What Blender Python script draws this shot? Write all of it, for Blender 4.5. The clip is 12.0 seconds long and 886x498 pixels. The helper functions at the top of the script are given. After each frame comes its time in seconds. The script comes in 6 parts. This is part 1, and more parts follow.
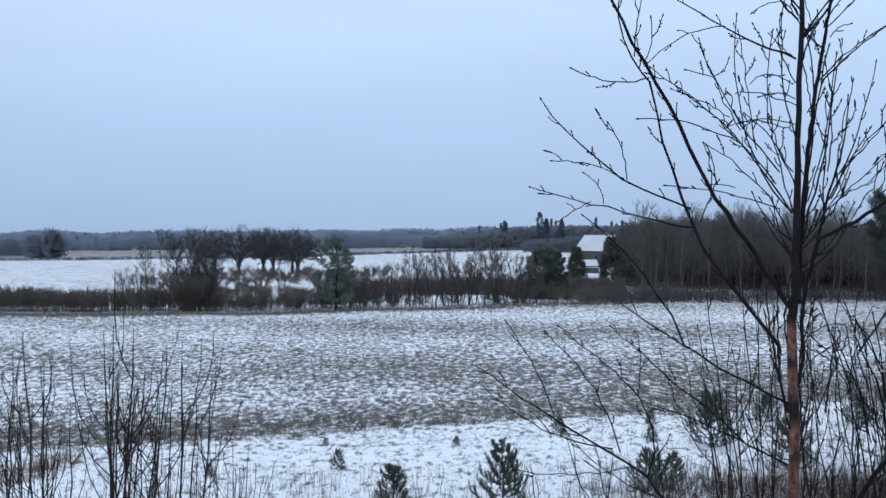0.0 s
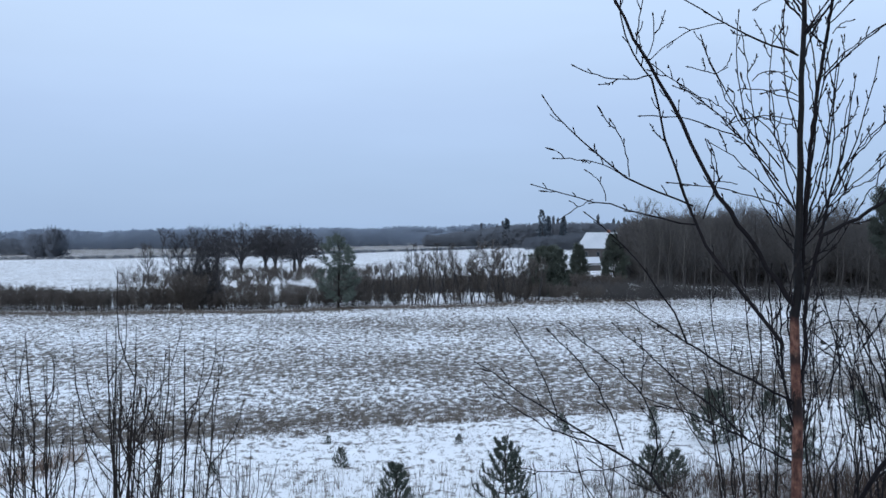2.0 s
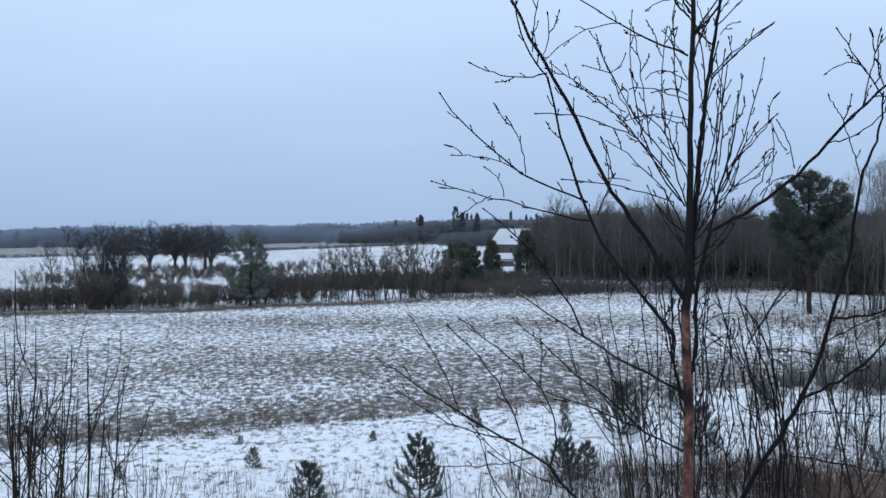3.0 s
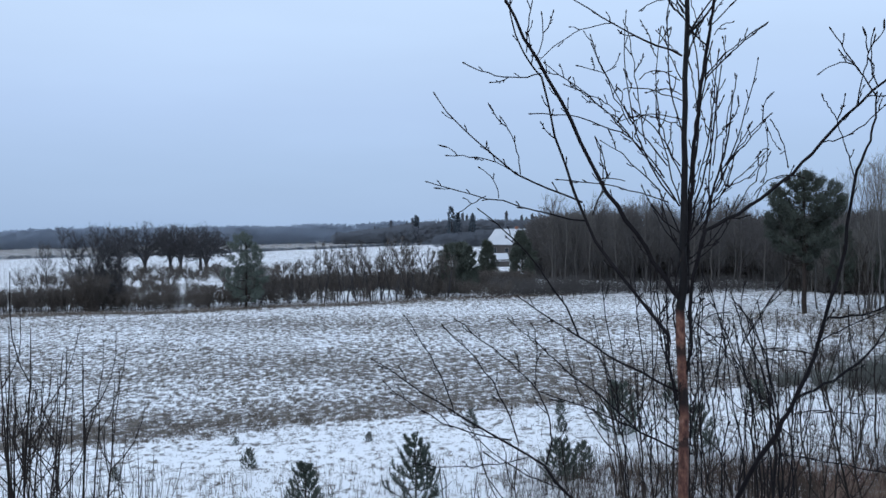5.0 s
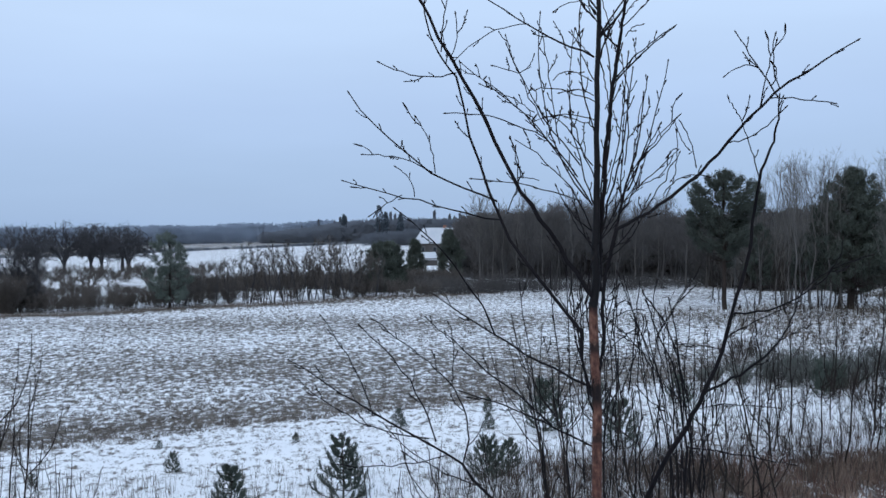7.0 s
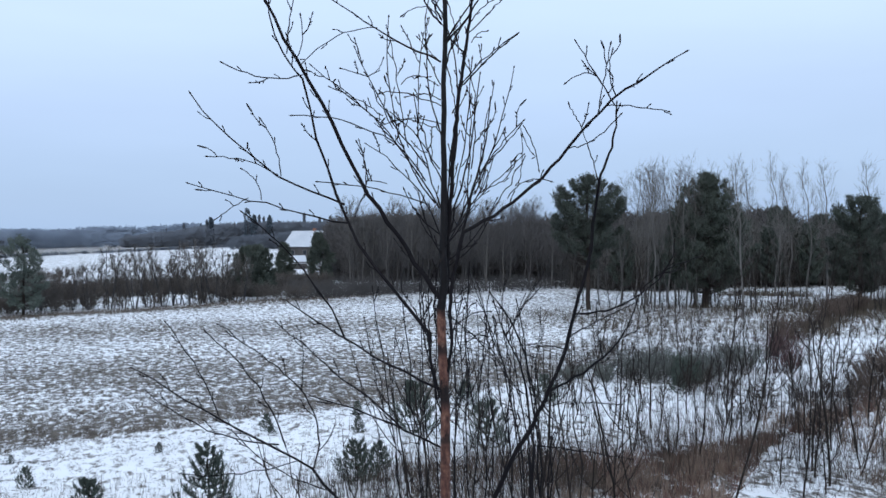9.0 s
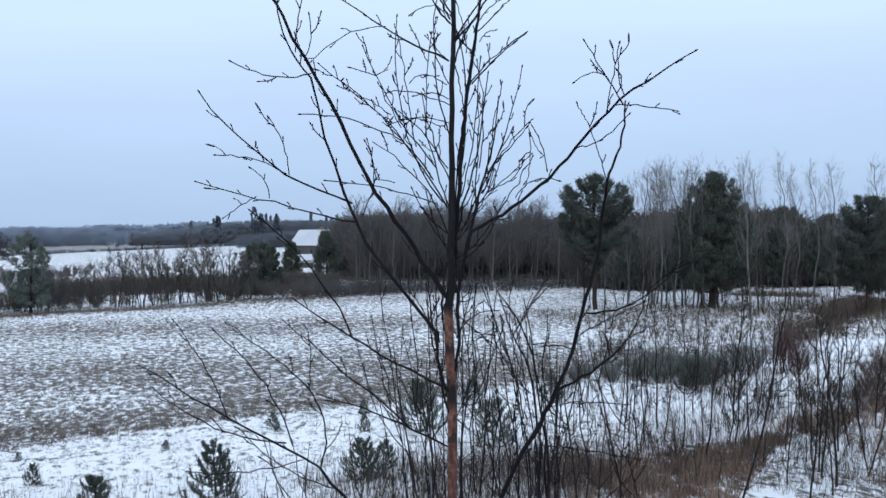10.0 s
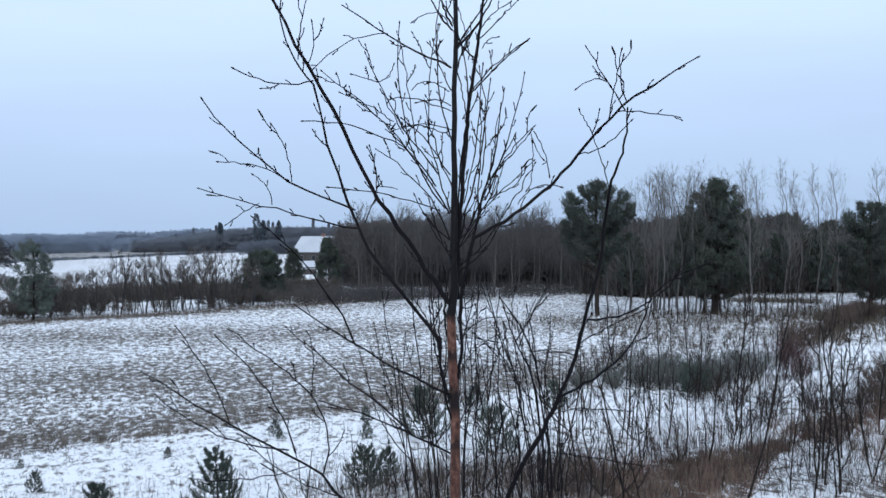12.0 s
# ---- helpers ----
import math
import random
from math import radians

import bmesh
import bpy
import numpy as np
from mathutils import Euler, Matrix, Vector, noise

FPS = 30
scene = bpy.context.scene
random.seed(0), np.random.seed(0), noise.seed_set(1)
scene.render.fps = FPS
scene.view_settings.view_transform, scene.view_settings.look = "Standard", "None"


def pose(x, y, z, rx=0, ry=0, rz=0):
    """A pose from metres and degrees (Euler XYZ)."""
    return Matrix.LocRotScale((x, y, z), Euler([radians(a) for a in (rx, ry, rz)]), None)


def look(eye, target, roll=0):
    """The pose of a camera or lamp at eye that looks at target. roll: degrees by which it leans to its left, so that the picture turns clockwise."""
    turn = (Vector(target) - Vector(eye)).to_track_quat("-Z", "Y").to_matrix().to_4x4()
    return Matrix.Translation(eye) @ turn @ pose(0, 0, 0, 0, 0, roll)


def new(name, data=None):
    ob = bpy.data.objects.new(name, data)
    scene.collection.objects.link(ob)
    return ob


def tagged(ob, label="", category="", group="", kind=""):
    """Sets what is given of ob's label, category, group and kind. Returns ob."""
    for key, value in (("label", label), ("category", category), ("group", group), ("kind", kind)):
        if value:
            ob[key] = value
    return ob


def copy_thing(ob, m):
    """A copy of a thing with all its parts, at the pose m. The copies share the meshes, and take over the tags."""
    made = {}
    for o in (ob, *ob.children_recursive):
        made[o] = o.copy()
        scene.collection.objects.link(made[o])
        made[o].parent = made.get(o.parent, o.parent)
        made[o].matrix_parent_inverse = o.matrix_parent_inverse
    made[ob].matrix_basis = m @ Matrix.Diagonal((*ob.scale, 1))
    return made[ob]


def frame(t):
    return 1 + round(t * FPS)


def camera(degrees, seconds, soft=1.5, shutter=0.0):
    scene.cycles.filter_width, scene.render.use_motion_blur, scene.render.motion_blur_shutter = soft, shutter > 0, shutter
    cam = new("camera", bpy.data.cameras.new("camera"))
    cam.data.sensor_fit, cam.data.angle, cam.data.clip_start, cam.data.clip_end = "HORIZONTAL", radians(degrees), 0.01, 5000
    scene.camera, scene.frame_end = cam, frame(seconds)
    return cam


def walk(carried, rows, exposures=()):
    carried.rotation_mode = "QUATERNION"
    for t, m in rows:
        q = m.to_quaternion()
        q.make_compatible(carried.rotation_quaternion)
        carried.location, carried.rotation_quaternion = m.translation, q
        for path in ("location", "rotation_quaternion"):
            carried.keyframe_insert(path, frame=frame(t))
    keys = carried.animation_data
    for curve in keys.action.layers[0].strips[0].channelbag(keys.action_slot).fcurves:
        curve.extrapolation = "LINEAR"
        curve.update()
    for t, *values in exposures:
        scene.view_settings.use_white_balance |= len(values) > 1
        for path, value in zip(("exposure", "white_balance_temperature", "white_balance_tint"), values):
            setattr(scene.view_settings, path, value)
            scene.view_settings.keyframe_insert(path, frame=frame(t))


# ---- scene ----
cam = camera(49.52, 12.0, 1.5, 0.35)
PATH = [
    (0.0, pose(0.0000, -0.0000, 6.5, 89.000, -0.000, -0.000)),
    (0.5, pose(-0.0021, -0.0000, 6.5, 88.888, 0.072, 0.271)),
    (1.0, pose(-0.0027, -0.0000, 6.5, 88.866, 0.441, 0.342)),
    (1.5, pose(-0.0023, -0.0000, 6.5, 88.853, 0.365, 0.288)),
    (2.0, pose(-0.0009, -0.0000, 6.5, 88.872, 0.165, 0.120)),
    (2.1, pose(-0.0018, -0.0000, 6.5, 88.842, 0.206, 0.235)),
    (2.2, pose(-0.0011, -0.0000, 6.5, 88.812, 0.248, 0.136)),
    (2.3, pose(0.0018, -0.0000, 6.5, 88.782, 0.289, -0.226)),
    (2.4, pose(0.0098, -0.0001, 6.5, 88.751, 0.331, -1.249)),
    (2.5, pose(0.0221, -0.0005, 6.5, 88.721, 0.372, -2.811)),
    (2.6, pose(0.0315, -0.0011, 6.5, 88.706, 0.376, -4.011)),
    (2.7, pose(0.0375, -0.0016, 6.5, 88.691, 0.379, -4.781)),
    (2.8, pose(0.0401, -0.0018, 6.5, 88.676, 0.382, -5.116)),
    (3.0, pose(0.0392, -0.0017, 6.5, 88.646, 0.389, -4.994)),
    (3.2, pose(0.0399, -0.0018, 6.5, 88.648, 0.402, -5.083)),
    (4.8, pose(0.0414, -0.0019, 6.5, 88.665, 0.509, -5.284)),
    (5.0, pose(0.0413, -0.0019, 6.5, 88.667, 0.523, -5.260)),
    (5.5, pose(0.0445, -0.0022, 6.5, 88.623, 0.626, -5.681)),
    (5.6, pose(0.0522, -0.0030, 6.5, 88.596, 0.644, -6.662)),
    (5.7, pose(0.0611, -0.0042, 6.5, 88.569, 0.662, -7.807)),
    (5.8, pose(0.0690, -0.0053, 6.5, 88.541, 0.680, -8.818)),
    (6.0, pose(0.0751, -0.0063, 6.5, 88.487, 0.716, -9.611)),
    (6.5, pose(0.0746, -0.0062, 6.5, 88.544, 0.602, -9.541)),
    (6.7, pose(0.0745, -0.0062, 6.5, 88.552, 0.633, -9.526)),
    (8.3, pose(0.0789, -0.0070, 6.5, 88.617, 0.876, -10.098)),
    (8.4, pose(0.0885, -0.0088, 6.5, 88.621, 0.892, -11.344)),
    (8.5, pose(0.1048, -0.0124, 6.5, 88.626, 0.907, -13.471)),
    (8.6, pose(0.1225, -0.0170, 6.5, 88.630, 0.868, -15.796)),
    (8.7, pose(0.1317, -0.0197, 6.5, 88.633, 0.829, -17.023)),
    (8.8, pose(0.1347, -0.0206, 6.5, 88.637, 0.791, -17.419)),
    (9.0, pose(0.1334, -0.0202, 6.5, 88.645, 0.713, -17.239)),
    (9.5, pose(0.1314, -0.0196, 6.5, 88.756, 0.764, -16.975)),
    (10.0, pose(0.1304, -0.0193, 6.5, 88.598, 0.556, -16.846)),
    (10.5, pose(0.1312, -0.0195, 6.5, 88.755, 0.530, -16.945)),
    (11.0, pose(0.1301, -0.0192, 6.5, 88.799, 0.677, -16.800)),
    (11.5, pose(0.1289, -0.0189, 6.5, 88.810, 0.534, -16.648)),
    (12.0, pose(0.1294, -0.0190, 6.5, 88.990, 0.613, -16.715)),
]
EXPOSURES = [(0.0, -0.08, 6280, 10), (5.0, -0.11, 6280, 10), (8.6, -0.13, 6280, 10), (9.1, 0.10, 6465, 10), (12.0, 0.10, 6465, 10)]
walk(cam, PATH, EXPOSURES)

# ---- world, sun, exposure ----
SUN_UP, SUN_ROUND = radians(24), radians(215)
world = bpy.data.worlds.new("world")
scene.world = world
world.use_nodes = True
wt = world.node_tree
wt.nodes.clear()


def wnode(kind, **values):
    n = wt.nodes.new(kind)
    for key, value in values.items():
        n.inputs[key].default_value = value
    return n


w_out, w_back = wnode("ShaderNodeOutputWorld"), wnode("ShaderNodeBackground", Strength=1.0)
w_sky = wnode("ShaderNodeTexSky")
w_sky.sky_type, w_sky.sun_disc = "NISHITA", False
w_sky.sun_elevation, w_sky.sun_rotation = SUN_UP, SUN_ROUND
w_sky_gain = wnode("ShaderNodeVectorMath")
w_sky_gain.operation = "SCALE"
w_sky_gain.inputs["Scale"].default_value = 0.08
w_co = wnode("ShaderNodeTexCoord")
w_sep = wnode("ShaderNodeSeparateXYZ")
w_ramp = wnode("ShaderNodeValToRGB")
stops = w_ramp.color_ramp.elements
stops[0].position, stops[0].color = 0.0, (0.415, 0.572, 0.828, 1)
stops[1].position, stops[1].color = 1.0, (0.80, 0.97, 1.22, 1)
for pos, col in ((0.05, (0.45, 0.61, 0.87, 1)), (0.12, (0.51, 0.665, 0.935, 1)), (0.20, (0.63, 0.80, 1.06, 1)), (0.30, (0.72, 0.90, 1.15, 1))):
    stops.new(pos).color = col
w_map = wnode("ShaderNodeMapping", Scale=(1.0, 1.0, 4.5))
w_noise = wnode("ShaderNodeTexNoise", Scale=1.7, Detail=4.0, Roughness=0.5)
w_mul = wnode("ShaderNodeMapRange")
w_mul.inputs["To Min"].default_value, w_mul.inputs["To Max"].default_value = 0.86, 1.14
w_cloud = wnode("ShaderNodeVectorMath")
w_cloud.operation = "SCALE"
w_mix = wnode("ShaderNodeMix", Factor=0.92)
w_mix.data_type = "RGBA"
wl = wt.links.new
wl(w_co.outputs["Generated"], w_sep.inputs[0])
wl(w_sep.outputs["Z"], w_ramp.inputs[0])
wl(w_co.outputs["Generated"], w_map.inputs["Vector"])
wl(w_map.outputs[0], w_noise.inputs["Vector"])
wl(w_noise.outputs[0], w_mul.inputs["Value"])
wl(w_ramp.outputs[0], w_cloud.inputs[0])
wl(w_mul.outputs[0], w_cloud.inputs["Scale"])
wl(w_sky.outputs[0], w_sky_gain.inputs[0])
wl(w_sky_gain.outputs[0], w_mix.inputs[6])
wl(w_cloud.outputs[0], w_mix.inputs[7])
wl(w_mix.outputs[2], w_back.inputs["Color"])
wl(w_back.outputs[0], w_out.inputs["Surface"])

sun = new("sun", bpy.data.lights.new("sun", "SUN"))
sun.data.energy, sun.data.angle, sun.data.color = 0.68, radians(40), (1.0, 0.97, 0.93)
sun.matrix_world = look((-40, -57, 60), (0, 20, 0))


# ---- materials ----
def material(name):
    m = bpy.data.materials.new(name)
    m.use_nodes = True
    nt = m.node_tree
    return m, nt, nt.nodes["Principled BSDF"]


def add_node(nt, kind, links=(), **values):
    n = nt.nodes.new(kind)
    for key, value in values.items():
        n.inputs[key].default_value = value
    for a, b in links:
        nt.links.new(a, n.inputs[b])
    return n


def ramp(nt, source, stops):
    n = nt.nodes.new("ShaderNodeValToRGB")
    e = n.color_ramp.elements
    e[0].position, e[0].color = stops[0][0], (*stops[0][1], 1)
    e[1].position, e[1].color = stops[-1][0], (*stops[-1][1], 1)
    for p, c in stops[1:-1]:
        k = e.new(p)
        k.color = (*c, 1)
    nt.links.new(source, n.inputs[0])
    return n


def speckled(name, dark, light, scale, rough=0.85, bump=0.3, stretch=(1, 1, 1), gloss=0.2, snow=0.0, snow_scale=3.0):
    """A matt surface that varies by grain, by patches and from object to object; snow: how much lies on its upper side."""
    m, nt, p = material(name)
    co = nt.nodes.new("ShaderNodeTexCoord")
    mp = add_node(nt, "ShaderNodeMapping", [(co.outputs["Object"], "Vector")], Scale=stretch)
    fine = add_node(nt, "ShaderNodeTexNoise", [(mp.outputs[0], "Vector")], Scale=scale, Detail=6.0, Roughness=0.65)
    broad = add_node(nt, "ShaderNodeTexNoise", [(co.outputs["Object"], "Vector")], Scale=scale * 0.13, Detail=2.0)
    info = nt.nodes.new("ShaderNodeObjectInfo")
    geo = nt.nodes.new("ShaderNodeNewGeometry")
    s1 = add_node(nt, "ShaderNodeMath", [(fine.outputs[0], 0), (broad.outputs[0], 1)])
    s2 = add_node(nt, "ShaderNodeMath", [(info.outputs["Random"], 0), (geo.outputs["Random Per Island"], 1)])
    s3 = add_node(nt, "ShaderNodeMath", [(s2.outputs[0], 0)])
    s3.operation, s3.inputs[1].default_value = "MULTIPLY", 0.25
    s4 = add_node(nt, "ShaderNodeMath", [(s1.outputs[0], 0), (s3.outputs[0], 1)])
    col = ramp(nt, s4.outputs[0], ((0.0, dark), (1.0, light)))
    rng = add_node(nt, "ShaderNodeMapRange", [(s4.outputs[0], "Value")])
    rng.inputs["From Min"].default_value, rng.inputs["From Max"].default_value = 0.75, 1.75
    nt.links.new(rng.outputs[0], col.inputs[0])
    out = col.outputs[0]
    if snow:
        sx = add_node(nt, "ShaderNodeSeparateXYZ", [(geo.outputs["Normal"], 0)])
        sn = add_node(nt, "ShaderNodeTexNoise", [(co.outputs["Object"], "Vector")], Scale=snow_scale, Detail=4.0)
        a = add_node(nt, "ShaderNodeMath", [(sx.outputs["Z"], 0), (sn.outputs[0], 1)])
        r = add_node(nt, "ShaderNodeMapRange", [(a.outputs[0], "Value")])
        r.inputs["From Min"].default_value, r.inputs["From Max"].default_value = 1.45 - snow, 1.6 - snow
        mx = add_node(nt, "ShaderNodeMix", [(r.outputs[0], 0)])
        mx.data_type = "RGBA"
        mx.inputs[7].default_value = (0.8, 0.82, 0.85, 1)
        nt.links.new(out, mx.inputs[6])
        out = mx.outputs[2]
    nt.links.new(out, p.inputs["Base Color"])
    p.inputs["Roughness"].default_value = rough
    p.inputs["Specular IOR Level"].default_value = gloss
    if bump:
        b = add_node(nt, "ShaderNodeBump", [(fine.outputs[0], "Height")], Strength=bump, Distance=0.01)
        nt.links.new(b.outputs[0], p.inputs["Normal"])
    return m


def ground_material():
    m, nt, p = material("snowy_ground")
    co = nt.nodes.new("ShaderNodeTexCoord")
    cover = nt.nodes.new("ShaderNodeAttribute")
    cover.attribute_name = "cover"
    mp = add_node(nt, "ShaderNodeMapping", [(co.outputs["Object"], "Vector")], Scale=(1.5, 0.85, 1.0))
    clump = add_node(nt, "ShaderNodeTexNoise", [(mp.outputs[0], "Vector")], Scale=2.3, Detail=8.0, Roughness=0.72)
    patch = add_node(nt, "ShaderNodeTexNoise", [(mp.outputs[0], "Vector")], Scale=0.17, Detail=4.0, Roughness=0.6)
    mixn = add_node(nt, "ShaderNodeMath", [(patch.outputs[0], 0)])
    mixn.operation, mixn.inputs[1].default_value = "MULTIPLY_ADD", 0.13
    nt.links.new(clump.outputs[0], mixn.inputs[2])
    blot = add_node(nt, "ShaderNodeTexNoise", [(mp.outputs[0], "Vector")], Scale=0.62, Detail=5.0, Roughness=0.6)
    mix2 = add_node(nt, "ShaderNodeMath", [(blot.outputs[0], 0)])
    mix2.operation, mix2.inputs[1].default_value = "MULTIPLY_ADD", 0.18
    nt.links.new(mixn.outputs[0], mix2.inputs[2])
    even = add_node(nt, "ShaderNodeMath", [(mix2.outputs[0], 0)])
    even.operation, even.inputs[1].default_value = "SUBTRACT", 0.045
    s = add_node(nt, "ShaderNodeMath", [(even.outputs[0], 0), (cover.outputs["Fac"], 1)])
    fac = add_node(nt, "ShaderNodeMapRange", [(s.outputs[0], "Value")])
    fac.inputs["From Min"].default_value, fac.inputs["From Max"].default_value = 1.045, 1.15
    tone = add_node(nt, "ShaderNodeTexNoise", [(co.outputs["Object"], "Vector")], Scale=3.2, Detail=5.0, Roughness=0.7)
    grass = ramp(nt, tone.outputs[0], ((0.3, (0.038, 0.033, 0.029)), (0.5, (0.11, 0.093, 0.077)), (0.68, (0.22, 0.19, 0.158))))
    white = ramp(nt, patch.outputs[0], ((0.3, (0.85, 0.865, 0.895)), (0.7, (0.94, 0.945, 0.955))))
    mx = add_node(nt, "ShaderNodeMix", [(fac.outputs[0], 0), (white.outputs[0], 6), (grass.outputs[0], 7)])
    mx.data_type = "RGBA"
    nt.links.new(white.outputs[0], mx.inputs[6])
    nt.links.new(grass.outputs[0], mx.inputs[7])
    nt.links.new(mx.outputs[2], p.inputs["Base Color"])
    p.inputs["Roughness"].default_value = 0.8
    b = add_node(nt, "ShaderNodeBump", [(s.outputs[0], "Height")], Strength=0.6, Distance=0.12)
    nt.links.new(b.outputs[0], p.inputs["Normal"])
    return m


def trunk_material():
    """Young birch bark: red-brown where the outer skin has peeled low on the stem, black and wet higher up, with dark collars under old limbs."""
    m, nt, p = material("birch_trunk_bark")
    co = nt.nodes.new("ShaderNodeTexCoord")
    mp = add_node(nt, "ShaderNodeMapping", [(co.outputs["Object"], "Vector")], Scale=(1, 1, 0.5))
    fine = add_node(nt, "ShaderNodeTexNoise", [(mp.outputs[0], "Vector")], Scale=70.0, Detail=6.0, Roughness=0.7)
    patch = add_node(nt, "ShaderNodeTexNoise", [(co.outputs["Object"], "Vector")], Scale=7.0, Detail=3.0)
    red = ramp(nt, fine.outputs[0], ((0.30, (0.02, 0.012, 0.011)), (0.42, (0.075, 0.034, 0.027)), (0.54, (0.15, 0.069, 0.05)), (0.70, (0.27, 0.155, 0.115))))
    dark = ramp(nt, fine.outputs[0], ((0.3, (0.004, 0.004, 0.005)), (0.55, (0.0095, 0.0085, 0.0095)), (0.75, (0.026, 0.022, 0.022))))
    sx = add_node(nt, "ShaderNodeSeparateXYZ", [(co.outputs["Object"], 0)])
    a = add_node(nt, "ShaderNodeMath", [(patch.outputs[0], 0)])
    a.operation, a.inputs[1].default_value = "MULTIPLY_ADD", 0.3
    nt.links.new(sx.outputs["Z"], a.inputs[2])
    r = add_node(nt, "ShaderNodeMapRange", [(a.outputs[0], "Value")])
    r.inputs["From Min"].default_value, r.inputs["From Max"].default_value = 2.175, 2.225
    mx = add_node(nt, "ShaderNodeMix", [(r.outputs[0], 0)])
    mx.data_type = "RGBA"
    mz = add_node(nt, "ShaderNodeMapping", [(co.outputs["Object"], "Vector")], Scale=(5, 5, 8))
    ring = add_node(nt, "ShaderNodeTexNoise", [(mz.outputs[0], "Vector")], Scale=1.0, Detail=3.0, Roughness=0.6)
    rk = add_node(nt, "ShaderNodeMapRange", [(ring.outputs[0], "Value")])
    rk.inputs["From Min"].default_value, rk.inputs["From Max"].default_value = 0.60, 0.68
    wavy = add_node(nt, "ShaderNodeMath", [(fine.outputs[0], 0)])
    wavy.operation, wavy.inputs[1].default_value = "MULTIPLY_ADD", 0.06
    nt.links.new(sx.outputs["Z"], wavy.inputs[2])
    up = add_node(nt, "ShaderNodeMapRange", [(wavy.outputs[0], "Value")])
    up.inputs["From Min"].default_value, up.inputs["From Max"].default_value = 1.58, 2.13
    collars = ramp(nt, up.outputs[0], [(at, (v, v, v)) for at, v in ((0.285, 0.0), (0.305, 0.8), (0.325, 0.8), (0.345, 0.0), (0.45, 0.0), (0.50, 0.9), (0.575, 0.9), (0.62, 0.0),
                                                                      (0.72, 0.0), (0.745, 0.85), (0.775, 0.85), (0.80, 0.0))])
    both = add_node(nt, "ShaderNodeMath", [(rk.outputs[0], 0), (collars.outputs[0], 1)])
    both.operation = "MAXIMUM"
    crust = add_node(nt, "ShaderNodeMix", [(both.outputs[0], 0)])
    crust.data_type = "RGBA"
    nt.links.new(red.outputs[0], crust.inputs[6])
    nt.links.new(dark.outputs[0], crust.inputs[7])
    nt.links.new(crust.outputs[2], mx.inputs[6])
    nt.links.new(dark.outputs[0], mx.inputs[7])
    nt.links.new(mx.outputs[2], p.inputs["Base Color"])
    p.inputs["Roughness"].default_value = 0.7
    p.inputs["Specular IOR Level"].default_value = 0.2
    b = add_node(nt, "ShaderNodeBump", [(fine.outputs[0], "Height")], Strength=0.6, Distance=0.004)
    nt.links.new(b.outputs[0], p.inputs["Normal"])
    return m


def soft_wood(m):
    """Far crowns of fine twigs: a fixed leaning normal evens their shading like haze."""
    nt = m.node_tree
    up = add_node(nt, "ShaderNodeCombineXYZ", X=0.0, Y=-0.5, Z=0.86)
    nt.links.new(up.outputs[0], nt.nodes["Principled BSDF"].inputs["Normal"])


GROUND = ground_material()
TRUNK = trunk_material()
LIMB = speckled("wet_birch_bark", (0.006, 0.0055, 0.007), (0.021, 0.018, 0.02), 40, 0.8, 0.5, (1, 1, 0.3), gloss=0.08)
TWIG = speckled("birch_twig", (0.008, 0.0075, 0.009), (0.026, 0.022, 0.023), 60, 0.8, 0.0, gloss=0.08)
CATKIN = speckled("catkin_brown", (0.012, 0.009, 0.008), (0.04, 0.029, 0.024), 90, 0.8, 0.0)
SHRUB = speckled("willow_bark", (0.011, 0.009, 0.009), (0.044, 0.035, 0.031), 20, 0.8, 0.2, gloss=0.1)
SHRUB_TWIG = speckled("willow_twig", (0.024, 0.019, 0.017), (0.092, 0.073, 0.06), 20, 0.8, 0.0)
HEDGE_TWIG = speckled("hedge_twig", (0.052, 0.045, 0.041), (0.155, 0.136, 0.122), 4, 0.85, 0.0)
WOOD_BARK = speckled("grey_bark", (0.036, 0.034, 0.034), (0.112, 0.104, 0.1), 6, 0.85, 0.3, (1, 1, 0.25))
PALE_BARK = speckled("pale_birch_bark", (0.056, 0.053, 0.051), (0.18, 0.167, 0.156), 4, 0.75, 0.3, (1, 1, 2.5))
BIRCH_TWIG = speckled("pale_crown_twig", (0.066, 0.063, 0.06), (0.19, 0.178, 0.164), 3, 0.9, 0.0)
WOOD_TWIG = speckled("bare_crown_twig", (0.05, 0.047, 0.047), (0.138, 0.13, 0.127), 3, 0.9, 0.0)
OAK_TWIG = speckled("dark_crown_twig", (0.031, 0.032, 0.036), (0.103, 0.1, 0.106), 3, 0.9, 0.0)
NEEDLE = speckled("pine_needle", (0.037, 0.044, 0.039), (0.106, 0.124, 0.1), 3, 0.7, 0.0)
NEEDLE_FROST = speckled("frosted_needle", (0.032, 0.047, 0.039), (0.17, 0.2, 0.176), 3, 0.8, 0.0)
NEEDLE_YOUNG = speckled("young_pine_needle", (0.036, 0.048, 0.042), (0.13, 0.158, 0.132), 10, 0.65, 0.0)
PINE_BARK = speckled("pine_bark", (0.016, 0.013, 0.012), (0.06, 0.045, 0.038), 8, 0.9, 0.5)
STRAW = speckled("dead_grass", (0.055, 0.047, 0.041), (0.24, 0.205, 0.175), 5, 0.9, 0.0)
RUST_GRASS = speckled("rusty_grass", (0.035, 0.025, 0.021), (0.37, 0.272, 0.215), 5, 0.9, 0.0)
RED_GRASS = speckled("dark_red_grass", (0.034, 0.02, 0.018), (0.19, 0.105, 0.086), 7, 0.85, 0.0)
